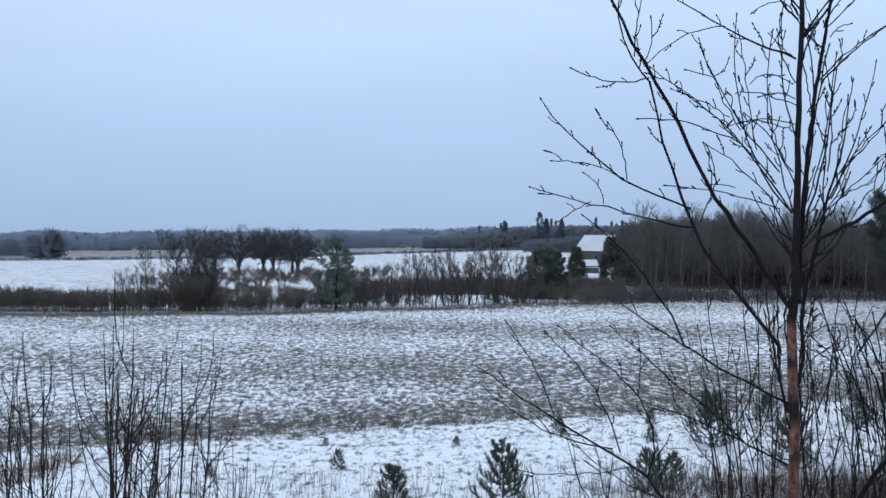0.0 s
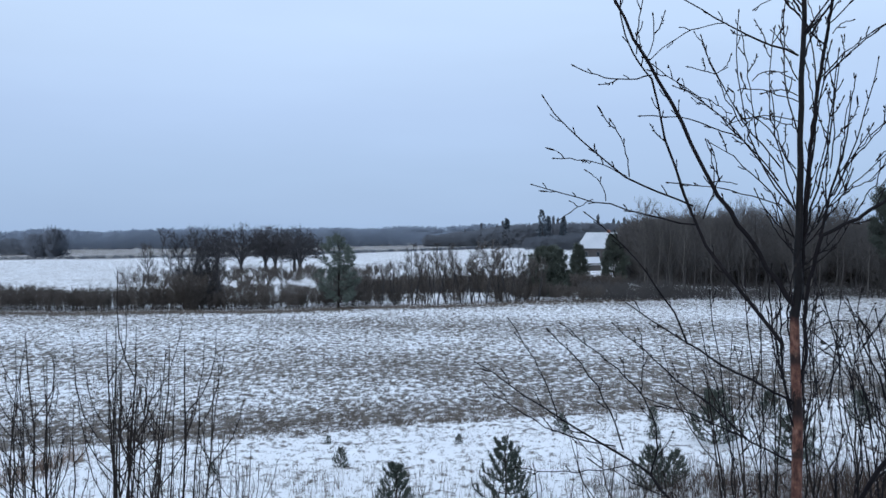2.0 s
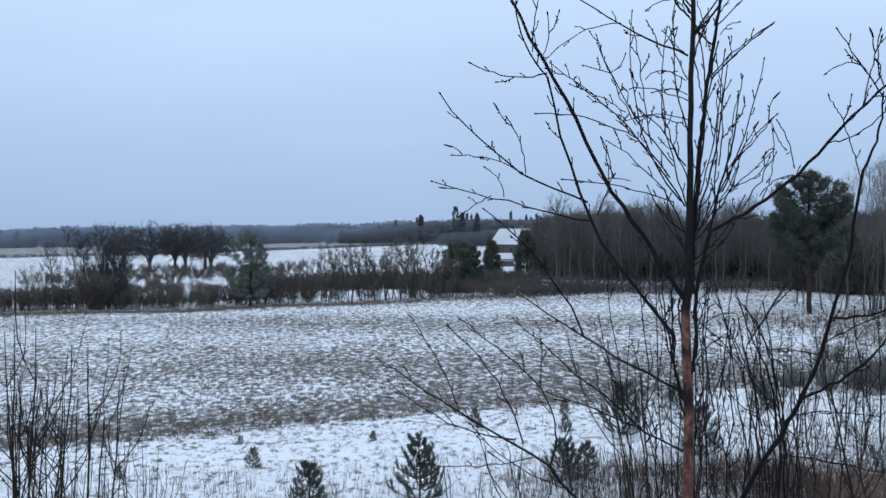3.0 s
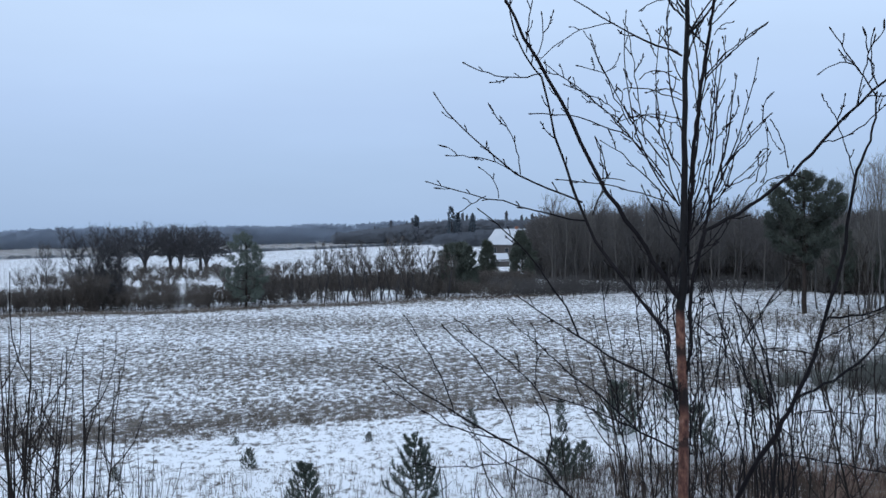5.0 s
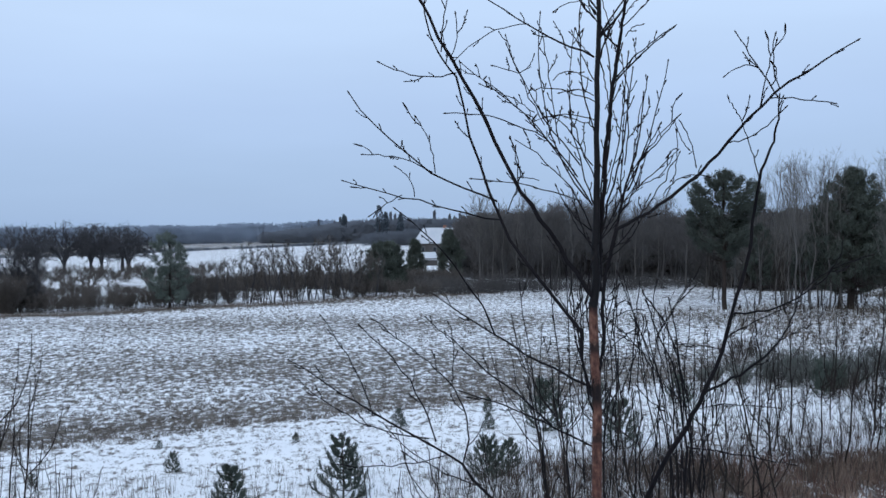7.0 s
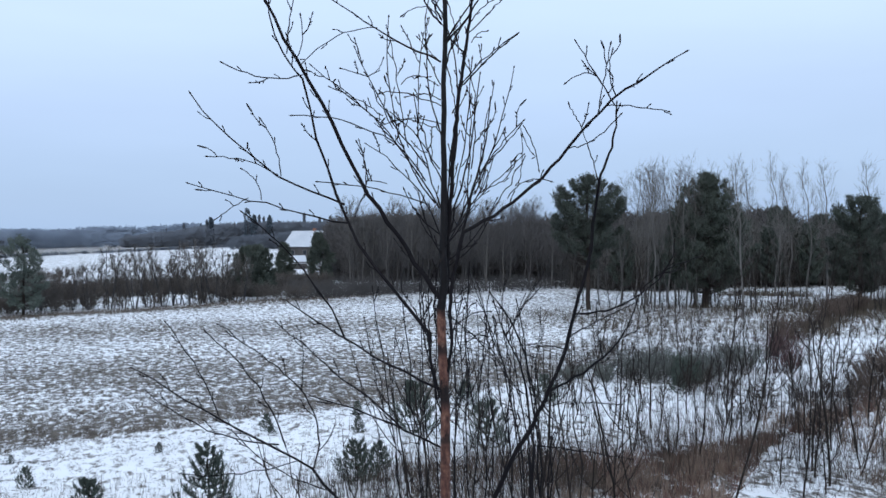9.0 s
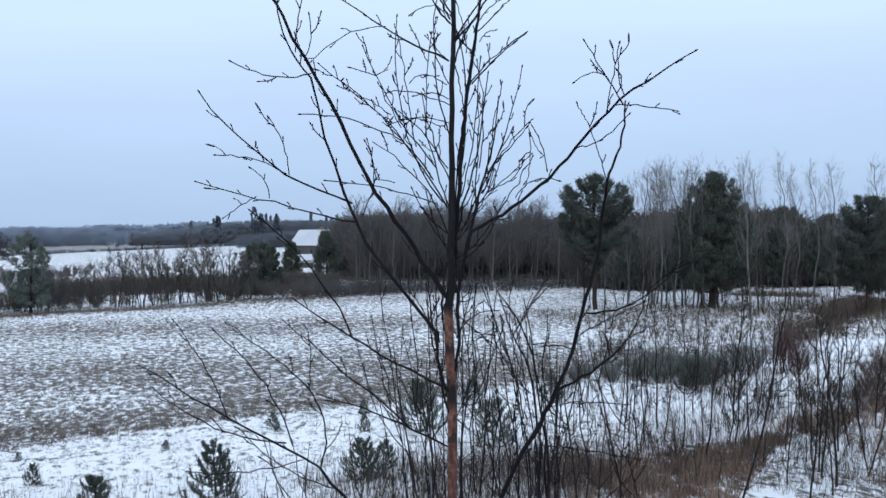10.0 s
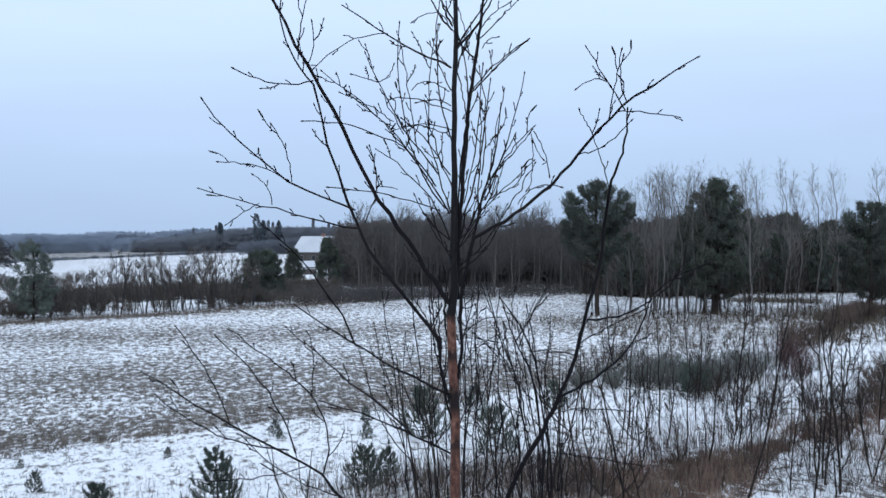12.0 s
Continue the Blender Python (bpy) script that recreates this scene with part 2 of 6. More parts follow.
BROWN_TWIG = speckled("brown_twig", (0.04, 0.03, 0.026), (0.15, 0.112, 0.09), 5, 0.85, 0.0)
WEED = speckled("dry_weed", (0.045, 0.038, 0.031), (0.19, 0.155, 0.118), 6, 0.9, 0.0)
# Distance haze is put into the base colour of these three woods.
FAR_WOOD = speckled("haze_tinted_far_wood", (0.24, 0.29, 0.375), (0.3, 0.36, 0.452), 0.12, 0.95, 0.0)
MID_WOOD = speckled("haze_tinted_wood", (0.125, 0.145, 0.178), (0.18, 0.2, 0.235), 0.12, 0.95, 0.0)
CLUMP_WOOD = speckled("haze_tinted_dark_wood", (0.14, 0.165, 0.205), (0.2, 0.225, 0.275), 0.12, 0.95, 0.0)
THICKET_TWIG = speckled("grey_green_twig", (0.06, 0.066, 0.062), (0.20, 0.212, 0.196), 6, 0.85, 0.0)
PURPLE_TWIG = speckled("purple_red_twig", (0.05, 0.029, 0.031), (0.145, 0.084, 0.084), 5, 0.8, 0.0)
# Far spruce needles, with haze mixed into the bluish base colour.
DARK_FAR = speckled("haze_tinted_conifer", (0.07, 0.09, 0.11), (0.11, 0.135, 0.16), 0.2, 0.95, 0.0)
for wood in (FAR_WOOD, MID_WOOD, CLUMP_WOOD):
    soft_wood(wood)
ROOF_SNOW = speckled("roof_snow", (0.44, 0.47, 0.51), (0.6, 0.62, 0.65), 2, 0.8, 0.3)
HOUSE_WALL = speckled("weathered_boards", (0.04, 0.037, 0.036), (0.1, 0.092, 0.088), 5, 0.85, 0.3, (6, 6, 0.4))
GLASS = speckled("dark_window", (0.01, 0.012, 0.015), (0.02, 0.024, 0.03), 2, 0.12, 0.0, gloss=0.5)
TRIM = speckled("white_paint", (0.1, 0.1, 0.1), (0.16, 0.16, 0.16), 6, 0.6, 0.1)
BRICK = speckled("chimney_brick", (0.16, 0.07, 0.05), (0.3, 0.15, 0.11), 8, 0.9, 0.3)


# ---- tools for building ----
def arr(*p):
    return np.array(p, float)


class Sticks:
    """Collects tapered round sticks and narrow blades, and makes one mesh of them."""

    def __init__(self):
        self.v, self.f, self.n = [], [], 0

    def put(self, v, f):
        self.v.append(np.asarray(v, float).reshape(-1, 3))
        self.f.append(np.asarray(f, int).reshape(-1, 3) + self.n)
        self.n += len(self.v[-1])

    def tube(self, pts, radii, sides=5):
        pts, radii = np.asarray(pts, float), np.asarray(radii, float)
        k = len(pts)
        d = np.gradient(pts, axis=0)
        d /= np.linalg.norm(d, axis=1)[:, None] + 1e-12
        ref = arr(1, 0, 0) if abs(d[0, 0]) < 0.75 else arr(0, 1, 0)
        u = np.cross(d, ref)
        u /= np.linalg.norm(u, axis=1)[:, None] + 1e-12
        w = np.cross(d, u)
        a = np.arange(sides) * 2 * math.pi / sides
        ring = pts[:, None] + radii[:, None, None] * (np.cos(a)[None, :, None] * u[:, None] + np.sin(a)[None, :, None] * w[:, None])
        v = np.vstack([ring.reshape(-1, 3), pts[-1] + d[-1] * radii[-1]])
        i = np.arange(k - 1)[:, None] * sides + np.arange(sides)[None]
        j = np.arange(k - 1)[:, None] * sides + (np.arange(sides)[None] + 1) % sides
        f = np.concatenate([np.stack([i, j, j + sides], -1).reshape(-1, 3), np.stack([i, j + sides, i + sides], -1).reshape(-1, 3)])
        e = (k - 1) * sides + np.arange(sides)
        tip = np.stack([e, (k - 1) * sides + (np.arange(sides) + 1) % sides, np.full(sides, k * sides)], -1)
        self.put(v, np.concatenate([f, tip]))

    def spikes(self, p, d, length, width):
        """Many three-sided spikes at once, from p along d."""
        p, d = np.asarray(p, float).reshape(-1, 3), np.asarray(d, float).reshape(-1, 3)
        n = len(p)
        if not n:
            return
        d = d / (np.linalg.norm(d, axis=1)[:, None] + 1e-12)
        length, width = np.broadcast_to(length, n)[:, None], np.broadcast_to(width, n)[:, None]
        u = np.cross(d, arr(0.31, 0.17, 0.93))
        u /= np.linalg.norm(u, axis=1)[:, None] + 1e-12
        w = np.cross(d, u)
        c = [p + width * 0.5 * (math.cos(a) * u + math.sin(a) * w) for a in (0.3, 2.39, 4.49)]
        v = np.stack(c + [p + d * length], 1)
        q = np.arange(n)[:, None, None] * 4 + np.array([[0, 1, 3], [1, 2, 3], [2, 0, 3]])[None]
        self.put(v, q)

    def blades(self, p, d, length, width):
        """Many flat narrow blades at once (needles, grass), from p along d."""
        p, d = np.asarray(p, float).reshape(-1, 3), np.asarray(d, float).reshape(-1, 3)
        n = len(p)
        if not n:
            return
        d = d / (np.linalg.norm(d, axis=1)[:, None] + 1e-12)
        length, width = np.broadcast_to(length, n)[:, None], np.broadcast_to(width, n)[:, None]
        u = np.cross(d, np.random.normal(size=(n, 3)))
        u /= np.linalg.norm(u, axis=1)[:, None] + 1e-12
        v = np.stack([p - u * width / 2, p + u * width / 2, p + d * length], 1)
        self.put(v, np.arange(n * 3))

    def mesh(self, name):
        v, f = np.concatenate(self.v), np.concatenate(self.f)
        me = bpy.data.meshes.new(name)
        me.vertices.add(len(v))
        me.vertices.foreach_set("co", v.ravel())
        me.loops.add(len(f) * 3)
        me.loops.foreach_set("vertex_index", f.ravel())
        me.polygons.add(len(f))
        me.polygons.foreach_set("loop_start", np.arange(len(f)) * 3)
        me.polygons.foreach_set("loop_total", np.full(len(f), 3))
        me.update(calc_edges=True)
        me.polygons.foreach_set("use_smooth", np.ones(len(f), bool))
        me.validate()
        return me


def part(name, geometry, mat, parent=None, label=""):
    """Links a Sticks, a bmesh or a mesh as one object under its thing."""
    if isinstance(geometry, Sticks):
        me = geometry.mesh(name)
    elif isinstance(geometry, bmesh.types.BMesh):
        me = bpy.data.meshes.new(name)
        geometry.to_mesh(me)
        geometry.free()
    else:
        me = geometry
    if not me.materials:
        me.materials.append(mat)
    ob = new(name, me)
    ob.parent = parent
    return tagged(ob, label)


def thing(name, m, label, category, group=""):
    ob = new(name)
    ob.empty_display_size = 0.2
    ob.matrix_world = m
    return tagged(ob, label, category, group)


def box(bm, sx, sy, sz, x=0, y=0, z=0, rz=0):
    m = pose(x, y, z, 0, 0, rz) @ Matrix.Diagonal((sx, sy, sz, 1))
    bmesh.ops.create_cube(bm, size=1, matrix=m)
    return bm


def bent(a, via, b, n=7, wobble=0.0, rnd=random):
    """A smooth curve from a through via to b."""
    a, via, b = (np.asarray(p, float) for p in (a, via, b))
    l1, l2 = np.linalg.norm(via - a), np.linalg.norm(b - via)
    s = l1 / (l1 + l2)
    c = (via - (1 - s) ** 2 * a - s * s * b) / (2 * s * (1 - s))
    t = np.linspace(0, 1, n)[:, None]
    p = (1 - t) ** 2 * a + 2 * t * (1 - t) * c + t * t * b
    if wobble:
        w = np.array([[rnd.gauss(0, wobble) for _ in range(3)] for _ in range(n)])
        w[0] = w[-1] = 0
        p = p + w
    return p


def along(p, s):
    """The place and direction at share s of the curve p."""
    k = s * (len(p) - 1)
    i = min(int(k), len(p) - 2)
    d = p[i + 1] - p[i]
    return p[i] + d * (k - i), d / (np.linalg.norm(d) + 1e-12)


def unit(v):
    return v / (np.linalg.norm(v) + 1e-12)


# ---- the lie of the land ----
def smooth(a, b, x):
    t = np.clip((x - a) / (b - a), 0, 1)
    return t * t * (3 - 2 * t)


def land(x, y):
    """Height of the ground: a bank under the camera, a level field, and a slow fall beyond it."""
    x, y = np.asarray(x, float), np.asarray(y, float)
    s = -0.25 * x + 0.97 * y
    bank = 4.85 * (1 - smooth(0.6, 11.5, s))
    round_ = np.degrees(np.arctan2(x, np.maximum(y, 1)))
    fall = 0.008 - 0.004 * smooth(-22, 6, round_)
    far = -fall * np.clip(y - 95, 0, 900)
    swell = 0.10 * np.sin(x * 0.11 + 0.6) * np.sin(y * 0.09) + 0.05 * np.sin(x * 0.37 + y * 0.21)
    return bank + far + swell * smooth(11, 16, s)


def near_edge(x):
    return np.interp(x, (-60, -13, 0, 10.6, 19, 30, 38, 80), (14, 28.3, 32.3, 35.2, 38, 47.4, 54.2, 92))


def far_edge(x):
    return np.interp(x, (-60, -36, -18, 0, 16, 21, 30, 38, 44), (76, 77, 78, 82.5, 84.5, 85.8, 88, 86, 76))


def gap_to_line(x, y, line):
    d = np.full(np.shape(x), 1e9)
    for (ax, ay), (bx, by) in zip(line, line[1:]):
        t = np.clip(((x - ax) * (bx - ax) + (y - ay) * (by - ay)) / ((bx - ax) ** 2 + (by - ay) ** 2), 0, 1)
        d = np.minimum(d, np.hypot(x - ax - t * (bx - ax), y - ay - t * (by - ay)))
    return d


BAND_NEAR = ((10, 21.2), (14.2, 22.4), (17, 23.9), (19.5, 25.6), (22.5, 27.8), (28.9, 32.6))
BAND_FAR = ((29.5, 40.2), (35, 45.3), (43, 52.2), (62, 66))


def grass_cover(x, y):
    """How much dead grass shows through the snow, 0 to 1."""
    near, far = near_edge(x), far_edge(x)
    strip = 0.455 - 0.05 * smooth(-2, 6, near - y)
    scrub = 0.40 + 0.06 * np.sin(x * 0.5 + y * 0.3)
    c = np.where(x > 9, strip + (scrub - strip) * smooth(9, 15, x), strip)
    c = np.where(y < 19, 0.5, c)
    band = np.exp(-((y - near - 2.0) / 2.8) ** 2) * (1 - smooth(8, 18, x)) * (0.35 + 0.65 * smooth(-20, -6, x))
    field = 0.505 + 0.055 * band + 0.03 * np.sin(y * 0.31 + x * 0.05) - 0.025 * smooth(58, 76, y) - 0.035 * smooth(12, 30, x) - 0.022 * (1 - smooth(-22, -2, x))
    c = c + (field - c) * smooth(-0.6, 0.9, y - near)
    verge = smooth(-0.5, 1.0, y - far)
    c = c + (np.where(x < -6, 0.45, 0.44) - c) * verge
    c = np.maximum(c, (0.575 - 0.06 * smooth(-8, 6, x)) * np.exp(-((y - far + 1.0) / 2.6) ** 2) * (x < 8))
    c = c - 0.045 * np.exp(-((x + 11.4) / 3.6) ** 2 - ((y - 48) / 3.0) ** 2)
    beyond = smooth(14, 18, y - far)
    c = c + (0.46 - c) * beyond
    far_line = np.interp(np.degrees(np.arctan2(x, y)), (-30, -25, -8, 6, 12), (255, 262, 300, 430, 450))
    c = np.where((y > far + 18) & (y > far_line), 0.55, c)
    c = np.where((y > far + 16) & (x > 16) & (x > 0.18 * y), 0.40, c)
    c = np.maximum(c, 0.50 * np.exp(-(gap_to_line(x, y, BAND_NEAR) / 1.2) ** 2))
    c = np.maximum(c, 0.55 * np.exp(-(gap_to_line(x, y, BAND_FAR) / 1.4) ** 2))
    c = np.where((x > 26) & (y > 44) & (y < 90) & (gap_to_line(x, y, ((19.4, 29.6), (25.1, 32.7), (33.1, 40.9), (46, 52.5))) > 1.5), np.maximum(c, 0.47), c)
    lower = (x > 6.5) & (y < 20.5 + 0.42 * (x - 9)) & (y < 24)
    c = np.where(lower & (gap_to_line(x, y, ((14.4, 18.0), (18.0, 22.6), (23.6, 26.2))) > 1.7), np.maximum(c, np.where(x > 9, 0.49, 0.46)), c)
    return c


def grown(start, end, step, rate, limit):
    out = list(np.arange(start, end, step))
    s = step
    while out[-1] < limit:
        s *= rate
        out.append(out[-1] + s)
    return out


def make_ground():
    right = grown(0, 60, 0.5, 1.10, 3600)
    left = [-v for v in grown(0, 45, 0.5, 1.10, 3600)][:0:-1]
    xs = np.array(left + right)
    ahead = grown(14, 92, 0.4, 1.07, 4300)
    ys = np.array([-400, -200, -100, -50, -25, -12, -6, -3, -1, 0, 1, 2, 3, 4, 5, 6, 7, 8, 9, 10, 11, 12, 13] + ahead)
    gx, gy = np.meshgrid(xs, ys)
    gz = land(gx, gy)
    rough = np.array([noise.noise((a * 1.6, b * 1.0, 0)) for a, b in zip(gx.ravel(), gy.ravel())]).reshape(gx.shape)
    gz = gz + 0.055 * rough * (gy < 100) * (gy > 1)
    v = np.stack([gx, gy, gz], -1).reshape(-1, 3)
    w = len(xs)
    i = (np.arange(len(ys) - 1)[:, None] * w + np.arange(w - 1)[None]).ravel()
    st = Sticks()
    st.put(v, np.concatenate([np.stack([i, i + 1, i + w + 1], -1), np.stack([i, i + w + 1, i + w], -1)]))
    me = st.mesh("ground")
    at = me.attributes.new("cover", "FLOAT", "POINT")
    at.data.foreach_set("value", grass_cover(gx, gy).ravel().astype(np.float32))
    ob = part("ground", me, GROUND)
    tagged(ob, "snow-dusted field and bank with dead grass showing through", "ground", kind="structure")


make_ground()


# ---- kinds of plants ----
def bare_tree(name, seed, height, m, label, spread=0.3, stout=0.011, clear=0.25, limbs=26, twigs=11, stems=1,
              bark=None, crown=None, upward=0.9, group="", category="tree", twig_len=0.11, twig_w=0.022):
    """A leafless tree: tapered stems with limbs, and a crown of fine twigs."""
    rnd = random.Random(seed)
    ob = thing(name, m, label, category, group)
    wood, fine = Sticks(), Sticks()
    tp, td, tl = [], [], []
    for k in range(stems):
        a0 = rnd.uniform(0, 6.28)
        lean = rnd.uniform(0.02, 0.06) if stems == 1 else rnd.uniform(0.08, 0.3)
        hh = height * (1 if k == 0 else rnd.uniform(0.65, 1))
        foot = arr(math.cos(a0), math.sin(a0), 0) * (0 if stems == 1 else 0.12 * height * 0.3)
        top = foot + arr(math.cos(a0) * lean, math.sin(a0) * lean, 1) * hh
        stem = bent(foot - arr(0, 0, 0.15), (foot + top) / 2 + arr(rnd.gauss(0, 0.02), rnd.gauss(0, 0.02), 0) * hh, top, 9, 0.006 * hh, rnd)
        r0 = stout * hh / math.sqrt(stems)
        wood.tube(stem, r0 * (1 - np.linspace(0, 1, 9)) ** 0.8 + 0.012, 5)
        for i in range(limbs // stems):
            s = clear + (0.96 - clear) * (i + rnd.random()) / (limbs // stems)
            p, d = along(stem, s)
            a = i * 2.4 + rnd.uniform(-0.5, 0.5)
            ln = hh * spread * (1.1 - 0.75 * (s - clear) / (1 - clear)) * rnd.uniform(0.6, 1.15)
            out = arr(math.cos(a), math.sin(a), 0)
            mid = p + (out * 0.8 + arr(0, 0, upward * 0.55)) * ln * 0.5
            end = p + (out * 0.75 + arr(0, 0, upward)) * ln * rnd.uniform(0.85, 1.1)
            br = bent(p, mid, end, 5, 0.02 * ln, rnd)
            wood.tube(br, np.linspace(r0 * 0.42 * (1 - s * 0.6), 0.008, 5), 3)
            for j in range(twigs):
                q, e = along(br, rnd.uniform(0.2, 1.0))
                dv = unit(e + arr(rnd.gauss(0, 0.55), rnd.gauss(0, 0.55), rnd.gauss(0.25, 0.4)))
                l2 = height * twig_len * rnd.uniform(0.5, 1.2)
                tp.append(q), td.append(dv), tl.append(l2)
                for _ in range(3):
                    f2 = rnd.uniform(0.25, 0.9)
                    tp.append(q + dv * l2 * f2)
                    td.append(unit(dv + arr(rnd.gauss(0, 0.6), rnd.gauss(0, 0.6), rnd.gauss(0.2, 0.4))))
                    tl.append(l2 * rnd.uniform(0.3, 0.7))
    fine.spikes(tp, td, np.array(tl), twig_w)
    part("trunk", wood, bark or WOOD_BARK, ob)
    part("crown", fine, crown or WOOD_TWIG, ob)
    return ob


def dome_tree(name, seed, height, reach, m, label, bark, crown, group=""):
    """An old leafless tree: a short stout trunk, forked limbs, and fine twigs that fill a rounded crown."""
    rnd = random.Random(seed)
    ob = thing(name, m, label, "tree", group)
    wood, fine = Sticks(), Sticks()
    tp, td, tl = [], [], []
    fork = arr(rnd.gauss(0, 0.1), rnd.gauss(0, 0.1), height * rnd.uniform(0.13, 0.22))
    wood.tube(bent((0, 0, -0.3), fork * 0.5 + arr(0.05, 0, 0), fork, 6, 0.03, rnd), np.linspace(height * 0.042, height * 0.034, 6), 7)
    core = arr(0, 0, height * 0.60)
    limbs = 7
    for k in range(limbs):
        a = k * 6.28 / limbs + rnd.uniform(-0.4, 0.4)
        out = arr(math.cos(a), math.sin(a), 0)
        tip = core + out * reach * rnd.uniform(0.3, 0.85) + arr(0, 0, height * rnd.uniform(-0.1, 0.22))
        br = bent(fork, fork + (tip - fork) * arr(0.34, 0.34, 0.6), tip, 7, 0.05, rnd)
        wood.tube(br, np.linspace(height * 0.021, height * 0.006, 7), 5)
        for i in range(20):
            s = rnd.uniform(0.25, 1.0)
            p, d = along(br, s)
            a2, up = a + rnd.gauss(0, 0.8), rnd.uniform(-0.6, 1.0)
            far = math.sqrt(max(0.05, 1 - max(up, 0) ** 2)) * reach * rnd.uniform(0.5, 1.05)
            end = core + arr(math.cos(a2) * far, math.sin(a2) * far, up * height * 0.39 - 0.16 * height * (far / reach) ** 2)
            b2 = bent(p, p + (end - p) * 0.5 + arr(rnd.gauss(0, 0.03), rnd.gauss(0, 0.03), rnd.gauss(0.02, 0.03)) * height, end, 6, 0.10, rnd)
            wood.tube(b2, np.linspace(height * 0.007, 0.02, 6), 3)
            for j in range(15):
                q, e = along(b2, rnd.uniform(0.3, 1.0))
                dv = unit(e + arr(rnd.gauss(0, 0.7), rnd.gauss(0, 0.7), rnd.gauss(0.05, 0.5)))
                ln = height * rnd.uniform(0.04, 0.10)
                tp.append(q), td.append(dv), tl.append(ln)
                for _ in range(2):
                    tp.append(q + dv * ln * rnd.uniform(0.3, 0.8))
                    td.append(unit(dv + arr(rnd.gauss(0, 0.7), rnd.gauss(0, 0.7), rnd.gauss(0, 0.5))))
                    tl.append(ln * rnd.uniform(0.4, 0.8))
    fine.spikes(tp, td, np.array(tl), 0.026)
    part("trunk", wood, bark, ob)
    part("crown", fine, crown, ob)
    return ob


def tall_pine(seed, height, m, label, outline, whorls=22, trunks=1, lean=0.0, mat=None, group="tall pines", dense=1.0):
    """A grown pine: boughs in uneven whorls that reach to the outline, each ending in pads of needles, with bare dead boughs low down."""
    rnd = random.Random(seed)
    np.random.seed(seed)
    ob = thing("pine", m, label, "pine tree", group)
    wood, green = Sticks(), Sticks()
    hs, rs = zip(*outline)
    for k in range(trunks):
        foot = arr(0, 0, -0.3) if k == 0 else arr(rnd.uniform(-1.2, 1.2), rnd.uniform(-0.6, 0.6), -0.3)
        top = arr(lean * height, 0, height * (0.985 if k == 0 else rnd.uniform(0.7, 0.85)))
        stem = bent(foot, (foot + top) / 2 + arr(rnd.gauss(0, 0.15), rnd.gauss(0, 0.15), 0), top, 11, 0.03, rnd)
        part("trunk", trunk_of(stem, height * (0.0165 if k == 0 else 0.011)), PINE_BARK, ob)
        if k == 0:
            main = stem
    P, D = [], []
    lowest = hs[0]
    for w in range(whorls * 5):
        s = min(lowest + (0.99 - lowest) * (w + rnd.uniform(0, 4)) / (whorls * 5), 0.985)
        full = float(np.interp(s, hs, rs)) * height
        p, d = along(main, s)
        a = w * 2.4 + rnd.uniform(-0.5, 0.5)
        ln = full * rnd.choice((0.45, 0.65, 0.8, 0.92, 1.0, 1.0, 1.1))
        if ln < 0.15:
            continue
        out = arr(math.cos(a), math.sin(a), 0)
        rise = rnd.uniform(0.0, 0.22) + 0.5 * max(0.0, s - 0.4)
        p = p - arr(0, 0, rise * ln * 0.7)
        br = bent(p, p + out * ln * 0.55 + arr(0, 0, rise * 0.3 * ln), p + out * ln * 0.93 + arr(0, 0, (rise + 0.12) * ln), 6, 0.03 * ln, rnd)
        wood.tube(br, np.linspace(height * 0.0045 * (1.15 - s * 0.7), 0.007, 6), 4)
        if s < lowest + 0.10 and rnd.random() < 0.5:
            continue
        for j in range(int((4 + ln * 9) * dense)):
            u = 1 - 0.68 * rnd.random() ** 1.5
            q, e = along(br, u)
            side = unit(np.cross(e, arr(0, 0, 1))) * rnd.choice((-1, 1))
            reach = ln * rnd.uniform(0.05, 0.34) * (1.25 - u)
            tip = q + side * reach + e * reach * 0.6 + arr(0, 0, rnd.uniform(-0.05, 0.34))
            wood.tube(np.array([q, (q + tip) / 2 + arr(0, 0, 0.03), tip]), (0.012, 0.009, 0.006), 3)
            n = 30
            fan = np.random.normal(size=(n, 3)) * 0.75 + unit(e + side * 0.4) * 0.35 + arr(0, 0, 0.45)
            P.append(tip[None] - unit(e)[None] * np.random.uniform(0, 0.25, (n, 1)) + np.random.normal(size=(n, 3)) * arr(0.11, 0.11, 0.09))
            D.append(fan)
    P, D = np.concatenate(P), np.concatenate(D)
    green.blades(P, D, np.random.uniform(0.13, 0.28, len(P)), 0.045)
    part("bough", wood, PINE_BARK, ob)
    part("crown", green, mat or NEEDLE, ob)
    return ob


def trunk_of(path, radius):
    st = Sticks()
    st.tube(path, radius * (1 - np.linspace(0, 1, len(path))) ** 0.7 + 0.02, 8)
    return st


